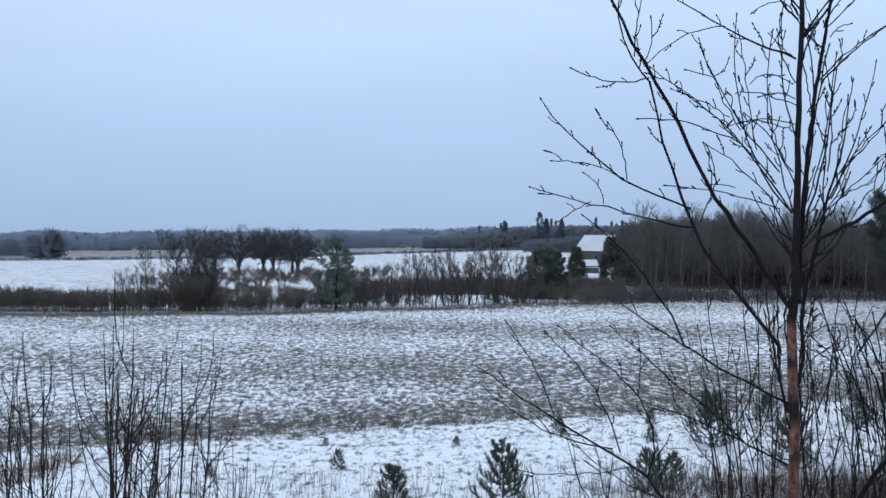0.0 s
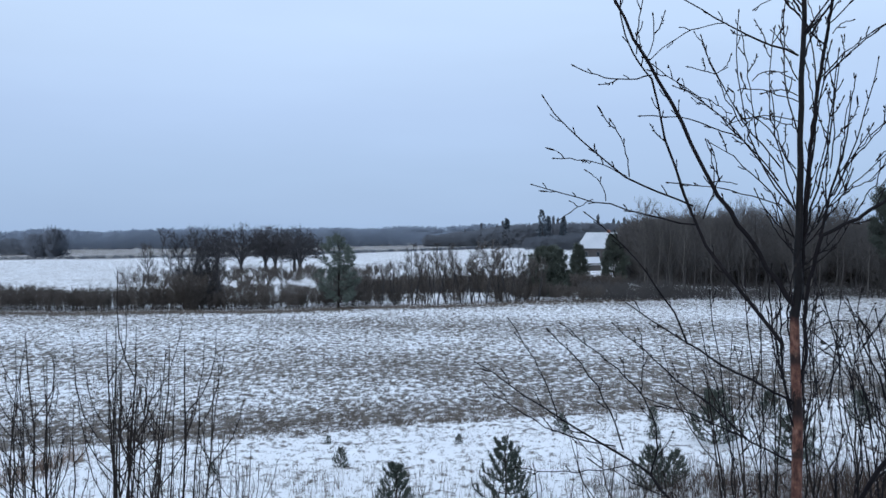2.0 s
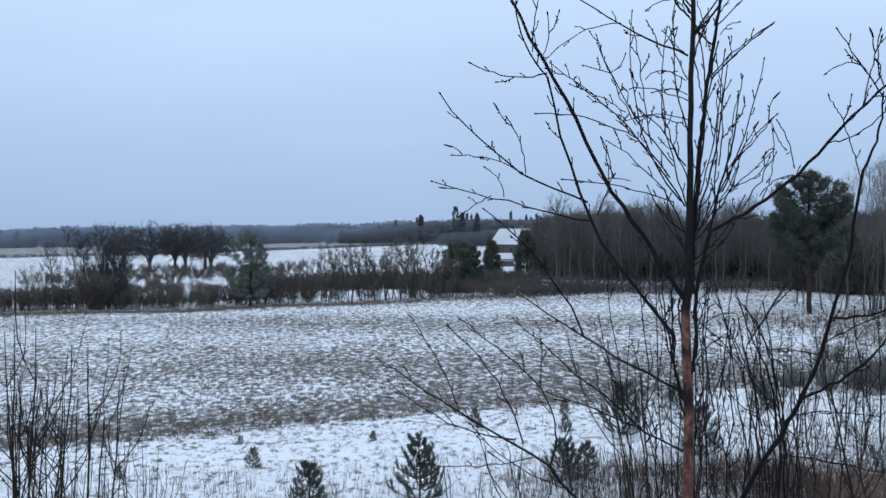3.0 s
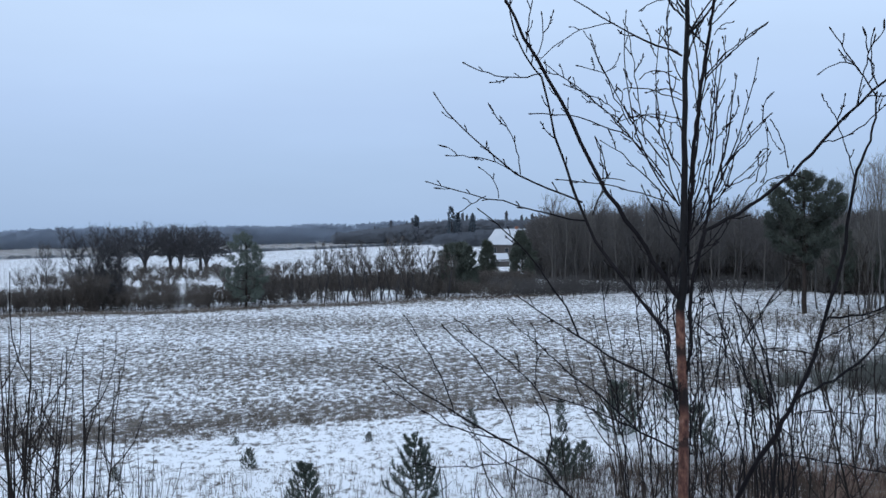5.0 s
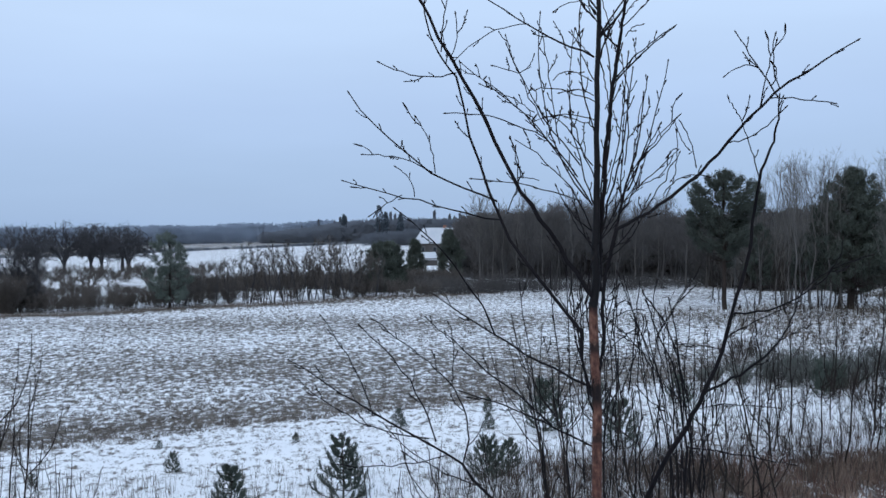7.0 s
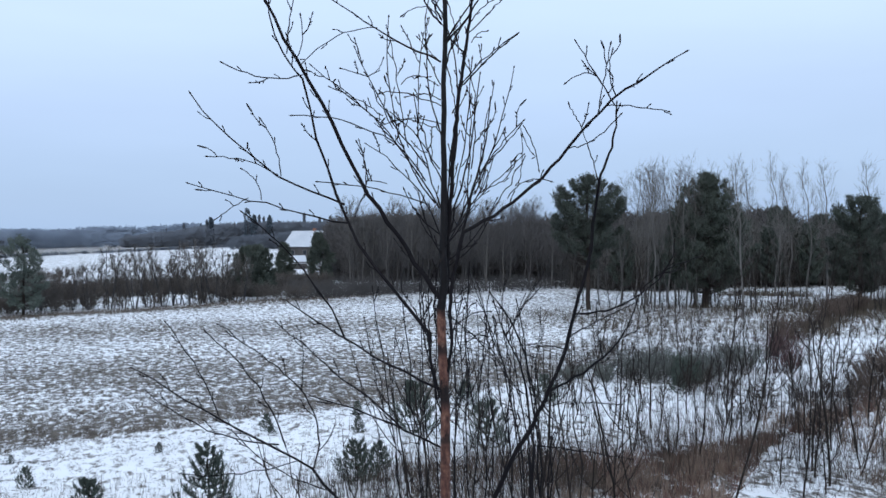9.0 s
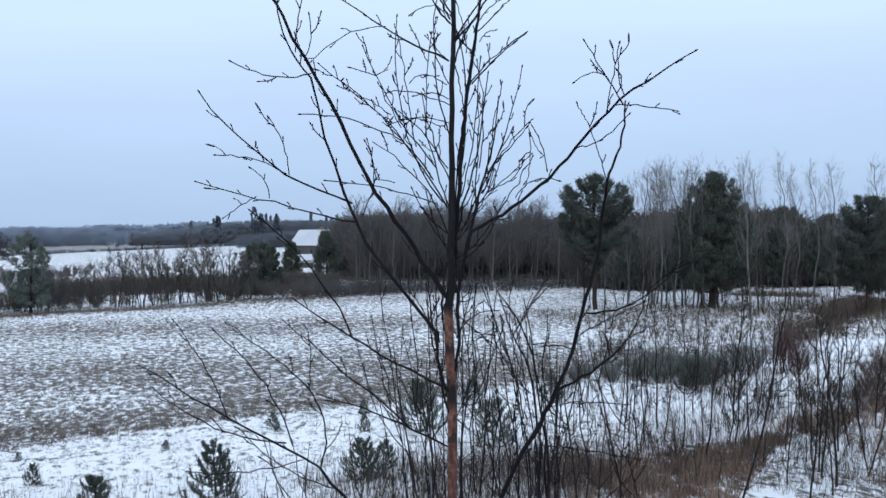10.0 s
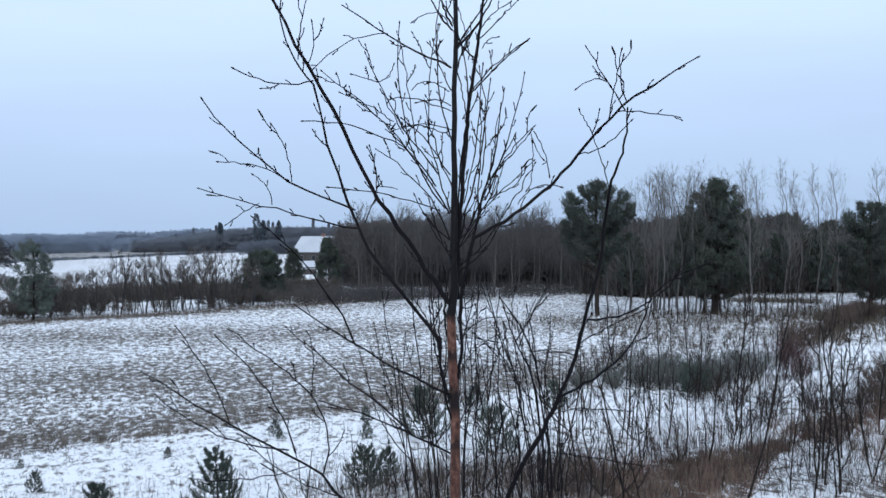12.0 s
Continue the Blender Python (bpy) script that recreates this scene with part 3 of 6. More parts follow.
def bare_shrub(name, seed, height, m, label, stems=18, spread=0.5, mat=None, twig_mat=None, twigs=9, thick=0.012, group="",
               width=0.02, category="shrub", base=0.35):
    """A leafless many-stemmed shrub."""
    rnd = random.Random(seed)
    ob = thing(name, m, label, category, group)
    wood, fine = Sticks(), Sticks()
    tp, td, tl = [], [], []
    for k in range(stems):
        a, lean = rnd.uniform(0, 6.28), spread * math.sqrt(rnd.random())
        hh = height * rnd.uniform(0.6, 1.0) * (1 - 0.25 * lean)
        foot = arr(math.cos(a), math.sin(a), 0) * (lean * 0.35 if base < 0.5 else base * 0.5) * height * math.sqrt(rnd.random())
        end = foot + arr(math.cos(a) * lean, math.sin(a) * lean, 1) * hh
        st = bent(foot - arr(0, 0, 0.1), foot + (end - foot) * 0.5 + arr(0, 0, 0.06 * hh), end, 6, 0.01 * hh, rnd)
        wood.tube(st, np.linspace(thick * hh / height, 0.004, 6), 4)
        for j in range(twigs):
            q, e = along(st, rnd.uniform(0.25, 1.0))
            dv = unit(e + arr(rnd.gauss(0, 0.6), rnd.gauss(0, 0.6), 0.1))
            l2 = height * rnd.uniform(0.1, 0.28)
            tp.append(q), td.append(dv), tl.append(l2)
            for _ in range(3):
                tp.append(q + dv * l2 * rnd.uniform(0.2, 0.8))
                td.append(unit(dv + arr(rnd.gauss(0, 0.8), rnd.gauss(0, 0.8), 0.15)))
                tl.append(l2 * rnd.uniform(0.3, 0.6))
    fine.spikes(tp, td, np.array(tl), width)
    part("wood", wood, mat or SHRUB, ob)
    part("crown", fine, twig_mat or SHRUB_TWIG, ob)
    return ob


def pine(name, seed, height, m, label, width=0.26, clear=0.35, limbs=34, clumps=9, needle=0.3, blade=0.05, per=26, mat=None,
         shape=0.55, group="", category="pine tree", inner=0.6):
    """A pine: a trunk, whorled limbs that sweep up, and tufts of needles at their outer halves."""
    rnd = random.Random(seed)
    np.random.seed(seed)
    ob = thing(name, m, label, category, group)
    wood, green = Sticks(), Sticks()
    stem = bent((0, 0, -0.2), (rnd.gauss(0, 0.012) * height, rnd.gauss(0, 0.012) * height, height * 0.5), (rnd.gauss(0, 0.015) * height, 0, height * 0.97), 9)
    wood.tube(stem, np.linspace(height * 0.013, height * 0.002, 9), 6)
    P, D = [], []
    for i in range(limbs):
        s = clear + (1 - clear) * (i + rnd.random() * 0.8) / limbs
        p, d = along(stem, min(s, 0.999))
        h = (s - clear) / (1 - clear)
        prof = (1 - h) ** shape * (0.55 + 0.45 * min(1, h / 0.25))
        ln = height * width * prof * rnd.uniform(0.6, 1.18) + 0.03 * height
        a = i * 2.4 + rnd.uniform(-0.6, 0.6)
        out = arr(math.cos(a), math.sin(a), 0)
        br = bent(p, p + out * ln * 0.55 + arr(0, 0, 0.05 * ln), p + out * ln * 0.95 + arr(0, 0, (0.18 + 0.5 * h) * ln), 5, 0.02 * ln, rnd)
        wood.tube(br, np.linspace(height * 0.004 * (1.1 - h * 0.6), 0.006, 5), 3)
        for j in range(clumps):
            q, e = along(br, 1 - inner * rnd.random() ** 1.6)
            q = q + np.array([rnd.gauss(0, 0.10), rnd.gauss(0, 0.10), rnd.gauss(0.03, 0.045)]) * ln
            dv = np.random.normal(size=(per, 3)) * 0.75 + e * 0.4 + arr(0, 0, 0.55)
            P.append(np.repeat(q[None], per, 0) + np.random.normal(size=(per, 3)) * needle * 0.25)
            D.append(dv)
    top = np.repeat(stem[-1][None], per * 2, 0)
    P.append(top), D.append(np.random.normal(size=(per * 2, 3)) * 0.5 + arr(0, 0, 0.8))
    P, D = np.concatenate(P), np.concatenate(D)
    green.blades(P, D, needle * np.random.uniform(0.6, 1.2, len(P)), blade)
    part("trunk", wood, PINE_BARK, ob)
    part("crown", green, mat or NEEDLE, ob)
    return ob


def young_pine(name, seed, height, m, label, group="", broad=1.0):
    """A knee- to chest-high pine: whorls of upturned shoots thick with needles, like bottle brushes."""
    rnd = random.Random(seed)
    np.random.seed(seed)
    ob = thing(name, m, label, "pine sapling", group)
    wood, green = Sticks(), Sticks()
    stem = bent((0, 0, -0.1), (rnd.gauss(0, 0.02), rnd.gauss(0, 0.02), height * 0.5), (rnd.gauss(0, 0.03), 0, height), 7)
    wood.tube(stem, np.linspace(0.018 * height, 0.006, 7), 5)
    shoots = [(stem[-3:], 1.0)]
    levels = 6
    for k in range(levels):
        z = 0.10 + 0.78 * k / (levels - 1)
        for i in range(7):
            p, _ = along(stem, min(z + rnd.uniform(-0.03, 0.03), 0.98))
            a = i * 1.05 + k * 0.5 + rnd.uniform(-0.3, 0.3)
            ln = broad * height * (0.44 - 0.36 * z) * rnd.uniform(0.7, 1.2)
            out = arr(math.cos(a), math.sin(a), 0)
            br = bent(p, p + out * ln * 0.6 + arr(0, 0, (0.08 + 0.2 * z) * ln), p + out * ln * 0.95 + arr(0, 0, (0.34 + 0.5 * z) * ln), 6)
            wood.tube(br, np.linspace(0.007 * height, 0.004, 6), 4)
            shoots.append((br[2:], 0.8))
            for _ in range(2 if broad < 1.2 else 4):
                q, e = along(br, rnd.uniform(0.35, 0.8))
                side = unit(np.cross(e, arr(0, 0, 1))) * rnd.choice((-1, 1))
                s2 = ln * rnd.uniform(0.3, 0.5)
                tw = bent(q, q + (side * 0.6 + e * 0.4 + arr(0, 0, 0.2)) * s2 * 0.5, q + (side * 0.55 + e * 0.4 + arr(0, 0, 0.8)) * s2, 4)
                wood.tube(tw, np.linspace(0.005 * height, 0.003, 4), 3)
                shoots.append((tw, 0.7))
    for path, thick in shoots:
        n = int(70 * thick * max(1, (height / 1.25) ** 1.3))
        q = np.array([along(path, rnd.uniform(0.05, 1.0)) for _ in range(n)])
        side = np.random.normal(size=(n, 3))
        d = q[:, 1] * 0.75 + side * 0.45
        green.blades(q[:, 0], d, 0.066 * height ** 0.5 * np.random.uniform(0.7, 1.3, n), 0.0125 * max(1, height / 1.3))
    part("stem", wood, PINE_BARK, ob)
    part("foliage", green, NEEDLE_YOUNG, ob)
    return ob


def slim_sapling(name, seed, height, m, label, group="", mat=None, bend=0.10, split=True):
    """A slim bare sapling with upswept branches."""
    rnd = random.Random(seed)
    ob = thing(name, m, label, "sapling", group)
    lean = arr(rnd.gauss(0, bend), rnd.gauss(0, bend), 1)
    st = bent((0, 0, -0.1), lean * height * 0.5 + arr(rnd.gauss(0, 0.035), rnd.gauss(0, 0.035), 0) * height, lean * height, 9, 0.008 * height, rnd)
    wood = Sticks()
    wood.tube(st, 0.0066 * height * (1 - np.linspace(0, 1, 9)) ** 0.65 + 0.004, 5)
    part("stem", wood, mat or SHRUB, ob)
    fine = Sticks()
    for i in range(int(7 + height * 2.8)):
        p, e = along(st, rnd.uniform(0.15, 0.97))
        a = i * 2.4 + rnd.uniform(-0.5, 0.5)
        ln = height * rnd.uniform(0.12, 0.36) * (1.15 - p[2] / height * 0.6)
        out = arr(math.cos(a), math.sin(a), 0)
        br = bent(p, p + (out * 0.55 + e * 0.5) * ln * 0.5, p + (out * 0.5 + e * 0.95) * ln, 5, 0.02 * ln, rnd)
        wood = Sticks() if split else fine
        wood.tube(br, np.linspace(0.0034 * height, 0.003, 5), 3)
        if split:
            part("branch", wood, mat or SHRUB, ob)
        tp, td, tl = [], [], []
        for _ in range(8):
            q, f = along(br, rnd.uniform(0.2, 1))
            tp.append(q), td.append(f + arr(rnd.gauss(0, 0.5), rnd.gauss(0, 0.5), 0.2)), tl.append(ln * rnd.uniform(0.15, 0.45))
        fine.spikes(tp, td, np.array(tl), 0.010)
    tagged(part("spray", fine, mat or SHRUB, ob), kind="stuff")
    return ob


def stand(x, y, turn=0.0, scale=1.0, sink=0.02):
    return pose(x, y, float(land(x, y)) - sink, 0, 0, turn) @ Matrix.Diagonal((scale, scale, scale, 1))


def set_again(ob, x, y, turn, scale):
    c = copy_thing(ob, pose(x, y, float(land(x, y)) - 0.02, 0, 0, turn))
    c.scale = (scale, scale, scale)
    return c

# ---- the young birch beside the camera ----
wood_rnd = random.Random(11)


def add_bud(st, q, e, size=1.0):
    st.tube(np.array([q, q + e * 0.005 * size, q + e * 0.010 * size]), (0.0011, 0.0021 * size, 0.0006), 4)


def twiggy(owner, path, r_end, amount=1.0):
    """Short twigs with buds, spur shoots and a few catkins along a limb."""
    rnd = wood_rnd
    length = float(np.sum(np.linalg.norm(np.diff(path, axis=0), axis=1)))
    n = max(1, int(length * 14 * amount))
    for i in range(n):
        s = 0.15 + 0.82 * (i + rnd.random()) / n
        p, d = along(path, min(s, 0.99))
        side = unit(np.cross(d, arr(rnd.gauss(0, 0.5), 1, rnd.gauss(0, 0.3)))) * (1 if i % 2 else -1)
        ln = rnd.choice((0.008, 0.010, 0.014, 0.018, 0.024, 0.034, 0.05)) * rnd.uniform(0.8, 1.3) * (1.15 - 0.5 * s)
        end = p + (d * 0.85 + side * 0.55 + arr(0, rnd.gauss(0, 0.35), 0.3)) * ln
        tw = bent(p, (p + end) / 2 + side * ln * 0.1, end, 4, ln * 0.03, rnd)
        st = Sticks()
        st.tube(tw, np.linspace(0.0017, 0.0011, 4), 4)
        if ln > 0.03:
            for _ in range(3):
                q, e = along(tw, rnd.uniform(0.25, 0.95))
                sd = unit(np.cross(e, arr(0, 1, 0.2))) * rnd.choice((-1, 1))
                add_bud(st, q, unit(e + sd * 0.8), 0.8)
        q, e = along(tw, 0.97)
        if rnd.random() < 0.16 and ln > 0.02:
            hang = unit(e + arr(rnd.gauss(0, 0.5), 0, -0.1))
            st.tube(np.array([q, q + hang * 0.004, q + hang * 0.020, q + hang * 0.027]), (0.001, 0.0024, 0.0024, 0.0008), 5)
        else:
            add_bud(st, q, e)
        part("twig", st, TWIG, owner)
    q, e = along(path, 0.99)
    st = Sticks()
    add_bud(st, q, e, 1.2)
    part("bud", st, CATKIN, owner)


def limb(owner, a, via, b, r0, r1, amount=1.0):
    span = np.linalg.norm(np.subtract(b, a))
    path = bent(a, via, b, 11, 0.0006 + 0.0042 * span, wood_rnd)
    st = Sticks()
    st.tube(path, np.linspace(r0, r1, 11) * np.array([1 + wood_rnd.gauss(0, 0.05) for _ in range(11)]), 7)
    ob = part("limb", st, LIMB, owner)
    twiggy(ob, path, r1, amount if owner.name.startswith("young") else 0.5)
    return ob


BIRCH_FOOT = pose(0.9105, 2.4603, 4.2, 0, 0, -16.9)
tree = thing("young_birch", BIRCH_FOOT, "young bare birch with red-brown lower trunk and wet black limbs", "tree")
lower = bent((0.0, 0.0, -0.6), (-0.004, -0.01, 1.0), (-0.0145, -0.005, 2.0), 14, 0.0016, wood_rnd)
upper = bent((-0.0145, -0.005, 2.0), (-0.004, 0.005, 2.455), (0.014, 0.03, 3.6), 22, 0.003, wood_rnd)
bole = Sticks()
bole.tube(np.vstack([lower, upper[1:]]), np.concatenate([np.linspace(0.0195, 0.0130, 13), np.linspace(0.0127, 0.0072, 8), np.linspace(0.0071, 0.0036, 14)]), 12)
part("trunk", bole, TRUNK, tree, "peeling red-brown bark that turns black higher up")
limb(tree, (-0.009, -0.003, 2.095), (-0.119, -0.04, 2.255), (-0.243, -0.075, 2.463), 0.0066, 0.005)
limb(tree, (-0.243, -0.075, 2.463), (-0.360, -0.104, 2.702), (-0.528, -0.132, 2.999), 0.005, 0.0033)
limb(tree, (-0.047, -0.025, 2.011), (-0.229, -0.059, 2.268), (-0.368, -0.09, 2.688), 0.005, 0.0027)
limb(tree, (-0.011, -0.011, 1.779), (-0.035, -0.019, 1.868), (-0.048, -0.025, 2.017), 0.0025, 0.0035)
limb(tree, (-0.042, -0.026, 1.99), (-0.049, 0.011, 2.072), (-0.045, 0.049, 2.201), 0.0022, 0.0014)
limb(tree, (-0.025, -0.005, 2.011), (-0.031, -0.028, 2.105), (-0.017, -0.051, 2.204), 0.0022, 0.0018)
limb(tree, (-0.037, -0.008, 1.905), (-0.06, 0.069, 1.98), (-0.076, 0.146, 2.076), 0.0022, 0.0015)
limb(tree, (-0.053, 0.014, 1.986), (-0.082, 0.106, 2.048), (-0.125, 0.197, 2.109), 0.0018, 0.0013)
limb(tree, (-0.003, -0.01, 1.905), (0.012, -0.01, 1.985), (0.01, -0.004, 2.057), 0.0038, 0.0047)
limb(tree, (0.003, 0.039, 1.764), (0.038, 0.165, 1.828), (0.076, 0.292, 1.892), 0.0018, 0.0013)
limb(tree, (0.001, 0.022, 1.9), (0.046, 0.158, 1.952), (0.135, 0.294, 1.993), 0.0016, 0.0013)
limb(tree, (0.005, 0.024, 1.992), (0.061, 0.111, 2.046), (0.13, 0.196, 2.05), 0.0014, 0.0013)
limb(tree, (0.006, 0.026, 2.077), (0.033, 0.087, 2.104), (0.067, 0.148, 2.131), 0.0014, 0.0013)
limb(tree, (-0.171, 0.109, 2.613), (-0.238, 0.16, 2.66), (-0.329, 0.211, 2.709), 0.0014, 0.0013)
limb(tree, (-0.143, 0.108, 2.576), (-0.213, 0.161, 2.725), (-0.256, 0.214, 2.848), 0.0016, 0.0013)
limb(tree, (-0.218, 0.161, 2.731), (-0.243, 0.137, 2.737), (-0.284, 0.112, 2.746), 0.0014, 0.0013)
limb(tree, (-0.218, 0.161, 2.731), (-0.19, 0.187, 2.753), (-0.175, 0.213, 2.788), 0.0014, 0.0013)
limb(tree, (-0.101, 0.107, 2.522), (-0.128, 0.086, 2.696), (-0.15, 0.064, 2.833), 0.0016, 0.0013)
limb(tree, (-0.119, 0.111, 2.7), (-0.081, 0.061, 2.716), (-0.02, 0.01, 2.684), 0.0014, 0.0013)
limb(tree, (0.094, 0.054, 2.41), (0.112, 0.132, 2.557), (0.137, 0.21, 2.671), 0.0018, 0.0013)
limb(tree, (0.073, 0.055, 2.457), (0.086, 0.108, 2.587), (0.074, 0.162, 2.77), 0.0018, 0.0013)
limb(tree, (0.004, 0.011, 2.73), (0.04, 0.064, 2.831), (0.073, 0.115, 2.888), 0.0023, 0.0020)
limb(tree, (-0.368, -0.09, 2.688), (-0.418, -0.138, 2.76), (-0.433, -0.184, 2.927), 0.0024, 0.0015)
limb(tree, (-0.016, -0.009, 1.858), (-0.258, 0.094, 1.968), (-0.471, 0.197, 2.093), 0.0039, 0.0015)
limb(tree, (-0.288, 0.114, 1.985), (-0.381, 0.083, 2.164), (-0.561, 0.052, 2.347), 0.0029, 0.0015)
limb(tree, (-0.259, -0.048, 2.312), (-0.463, 0.028, 2.359), (-0.721, 0.104, 2.43), 0.0024, 0.0013)
limb(tree, (-0.267, -0.057, 2.361), (-0.432, -0.15, 2.439), (-0.622, -0.241, 2.633), 0.0029, 0.0013)
limb(tree, (-0.426, -0.146, 2.436), (-0.515, -0.095, 2.476), (-0.629, -0.044, 2.493), 0.0015, 0.0013)
limb(tree, (-0.368, -0.089, 2.698), (-0.459, -0.14, 2.686), (-0.552, -0.189, 2.714), 0.0018, 0.0013)
limb(tree, (-0.419, -0.146, 2.433), (-0.428, -0.169, 2.506), (-0.459, -0.192, 2.571), 0.0014, 0.0013)
limb(tree, (-0.008, 0.012, 2.745), (-0.15, 0.064, 2.825), (-0.31, 0.116, 2.94), 0.0029, 0.0015)
limb(tree, (-0.184, 0.114, 2.86), (-0.298, 0.139, 2.842), (-0.399, 0.162, 2.775), 0.0015, 0.0013)
limb(tree, (-0.016, 0.003, 2.348), (-0.125, 0.132, 2.52), (-0.321, 0.261, 2.724), 0.0024, 0.0013)
limb(tree, (-0.028, 0.003, 2.363), (-0.12, 0.082, 2.539), (-0.154, 0.165, 2.902), 0.0022, 0.0013)
limb(tree, (-0.054, 0.054, 2.427), (-0.159, 0.183, 2.573), (-0.399, 0.313, 2.792), 0.0020, 0.0013)
limb(tree, (-0.124, 0.107, 2.522), (-0.242, 0.008, 2.577), (-0.396, -0.092, 2.593), 0.0018, 0.0013)
limb(tree, (-0.046, 0.003, 2.36), (-0.163, -0.096, 2.395), (-0.319, -0.196, 2.415), 0.0016, 0.0013)
limb(tree, (-0.045, 0.055, 2.458), (-0.131, 0.083, 2.578), (-0.248, 0.113, 2.805), 0.0020, 0.0013)
limb(tree, (-0.002, 0.009, 2.623), (-0.101, -0.09, 2.648), (-0.154, -0.191, 2.635), 0.0015, 0.0013)
limb(tree, (-0.002, 0.008, 2.574), (-0.092, 0.109, 2.604), (-0.177, 0.208, 2.597), 0.0015, 0.0013)
limb(tree, (-0.009, 0.007, 2.546), (-0.045, -0.039, 2.722), (-0.036, -0.084, 2.92), 0.0020, 0.0013)
limb(tree, (-0.241, -0.048, 2.327), (-0.215, 0.03, 2.443), (-0.239, 0.107, 2.543), 0.0016, 0.0013)
limb(tree, (0.004, 0.012, 2.116), (0.004, 0.016, 2.239), (0.012, 0.02, 2.339), 0.0060, 0.0060)
limb(tree, (0.012, 0.02, 2.339), (0.021, 0.03, 2.462), (0.028, 0.04, 2.563), 0.0060, 0.0055)
limb(tree, (0.028, 0.04, 2.563), (0.047, 0.05, 2.696), (0.069, 0.06, 2.844), 0.0055, 0.0042)
limb(tree, (0.069, 0.06, 2.844), (0.08, 0.065, 2.915), (0.086, 0.07, 3.025), 0.0042, 0.0030)
limb(tree, (-0.004, 0.02, 2.848), (-0.03, 0.05, 2.885), (-0.065, 0.08, 2.955), 0.0030, 0.0020)
limb(tree, (-0.004, 0.02, 2.86), (-0.023, -0.03, 2.887), (-0.041, -0.06, 2.939), 0.0028, 0.0020)
limb(tree, (-0.015, 0.03, 2.865), (-0.037, 0.06, 2.903), (-0.112, 0.1, 2.891), 0.0014, 0.0012)
limb(tree, (0.001, 0.01, 2.789), (0.031, 0.03, 2.823), (0.106, 0.08, 2.942), 0.0034, 0.0020)
limb(tree, (0.005, 0.0, 2.84), (0.023, 0.03, 2.808), (0.059, 0.05, 2.773), 0.0026, 0.0022)
limb(tree, (0.072, 0.06, 2.833), (0.115, 0.1, 2.882), (0.183, 0.15, 2.956), 0.0018, 0.0013)
limb(tree, (0.078, 0.06, 2.805), (0.089, 0.02, 2.816), (0.116, -0.03, 2.818), 0.0014, 0.0012)
limb(tree, (0.055, 0.05, 2.688), (0.103, -0.0, 2.733), (0.188, -0.08, 2.795), 0.0022, 0.0014)
limb(tree, (0.103, 0.0, 2.73), (0.101, 0.02, 2.759), (0.099, 0.04, 2.789), 0.0013, 0.0012)
limb(tree, (0.007, 0.02, 2.738), (0.023, 0.04, 2.679), (0.032, 0.05, 2.618), 0.0018, 0.0016)
limb(tree, (0.04, 0.05, 2.773), (0.036, 0.09, 2.843), (0.015, 0.13, 2.931), 0.0016, 0.0012)
limb(tree, (-0.009, 0.01, 2.683), (-0.044, 0.05, 2.774), (-0.043, 0.1, 2.878), 0.0016, 0.0012)
limb(tree, (-0.01, 0.01, 2.642), (-0.044, -0.05, 2.649), (-0.098, -0.1, 2.637), 0.0015, 0.0012)
limb(tree, (-0.016, 0.01, 2.751), (-0.039, 0.05, 2.782), (-0.07, 0.08, 2.824), 0.0013, 0.0012)
limb(tree, (-0.011, -0.0, 2.555), (-0.049, 0.08, 2.584), (-0.139, 0.16, 2.605), 0.0015, 0.0012)
limb(tree, (0.102, -0.0, 2.398), (0.152, -0.06, 2.418), (0.181, -0.12, 2.463), 0.0014, 0.0012)
limb(tree, (0.101, 0.02, 2.453), (0.162, 0.08, 2.518), (0.22, 0.14, 2.587), 0.0018, 0.0013)
limb(tree, (0.219, 0.14, 2.576), (0.226, 0.12, 2.545), (0.246, 0.1, 2.503), 0.0013, 0.0012)
limb(tree, (0.218, 0.14, 2.563), (0.219, 0.1, 2.48), (0.199, 0.06, 2.415), 0.0013, 0.0012)
limb(tree, (-0.215, -0.05, 2.393), (-0.205, -0.1, 2.457), (-0.224, -0.14, 2.515), 0.0018, 0.0012)
limb(tree, (-0.157, 0.0, 2.417), (-0.19, 0.03, 2.426), (-0.213, 0.06, 2.428), 0.0013, 0.0012)
limb(tree, (-0.497, 0.0, 2.378), (-0.508, 0.03, 2.414), (-0.557, 0.06, 2.463), 0.0014, 0.0012)
limb(tree, (-0.532, 0.0, 2.383), (-0.587, 0.04, 2.358), (-0.639, 0.08, 2.328), 0.0013, 0.0012)
limb(tree, (0.019, 0.005, 2.439), (0.038, 0.061, 2.691), (-0.001, 0.115, 2.889), 0.0025, 0.0015)
limb(tree, (0.003, 0.013, 2.799), (0.05, -0.036, 2.856), (0.108, -0.084, 2.933), 0.0027, 0.0015)
limb(tree, (0.005, 0.015, 2.867), (-0.025, 0.066, 2.925), (-0.087, 0.119, 3.033), 0.0024, 0.0015)
limb(tree, (0.009, -0.004, 2.048), (0.016, -0.017, 2.149), (0.047, -0.029, 2.283), 0.0049, 0.0049)
limb(tree, (0.047, -0.029, 2.283), (0.163, -0.072, 2.352), (0.295, -0.115, 2.469), 0.0049, 0.0039)
limb(tree, (0.295, -0.115, 2.469), (0.387, -0.202, 2.578), (0.58, -0.289, 2.712), 0.0039, 0.0015)
limb(tree, (0.317, -0.124, 2.496), (0.364, -0.209, 2.508), (0.419, -0.292, 2.561), 0.0015, 0.0013)
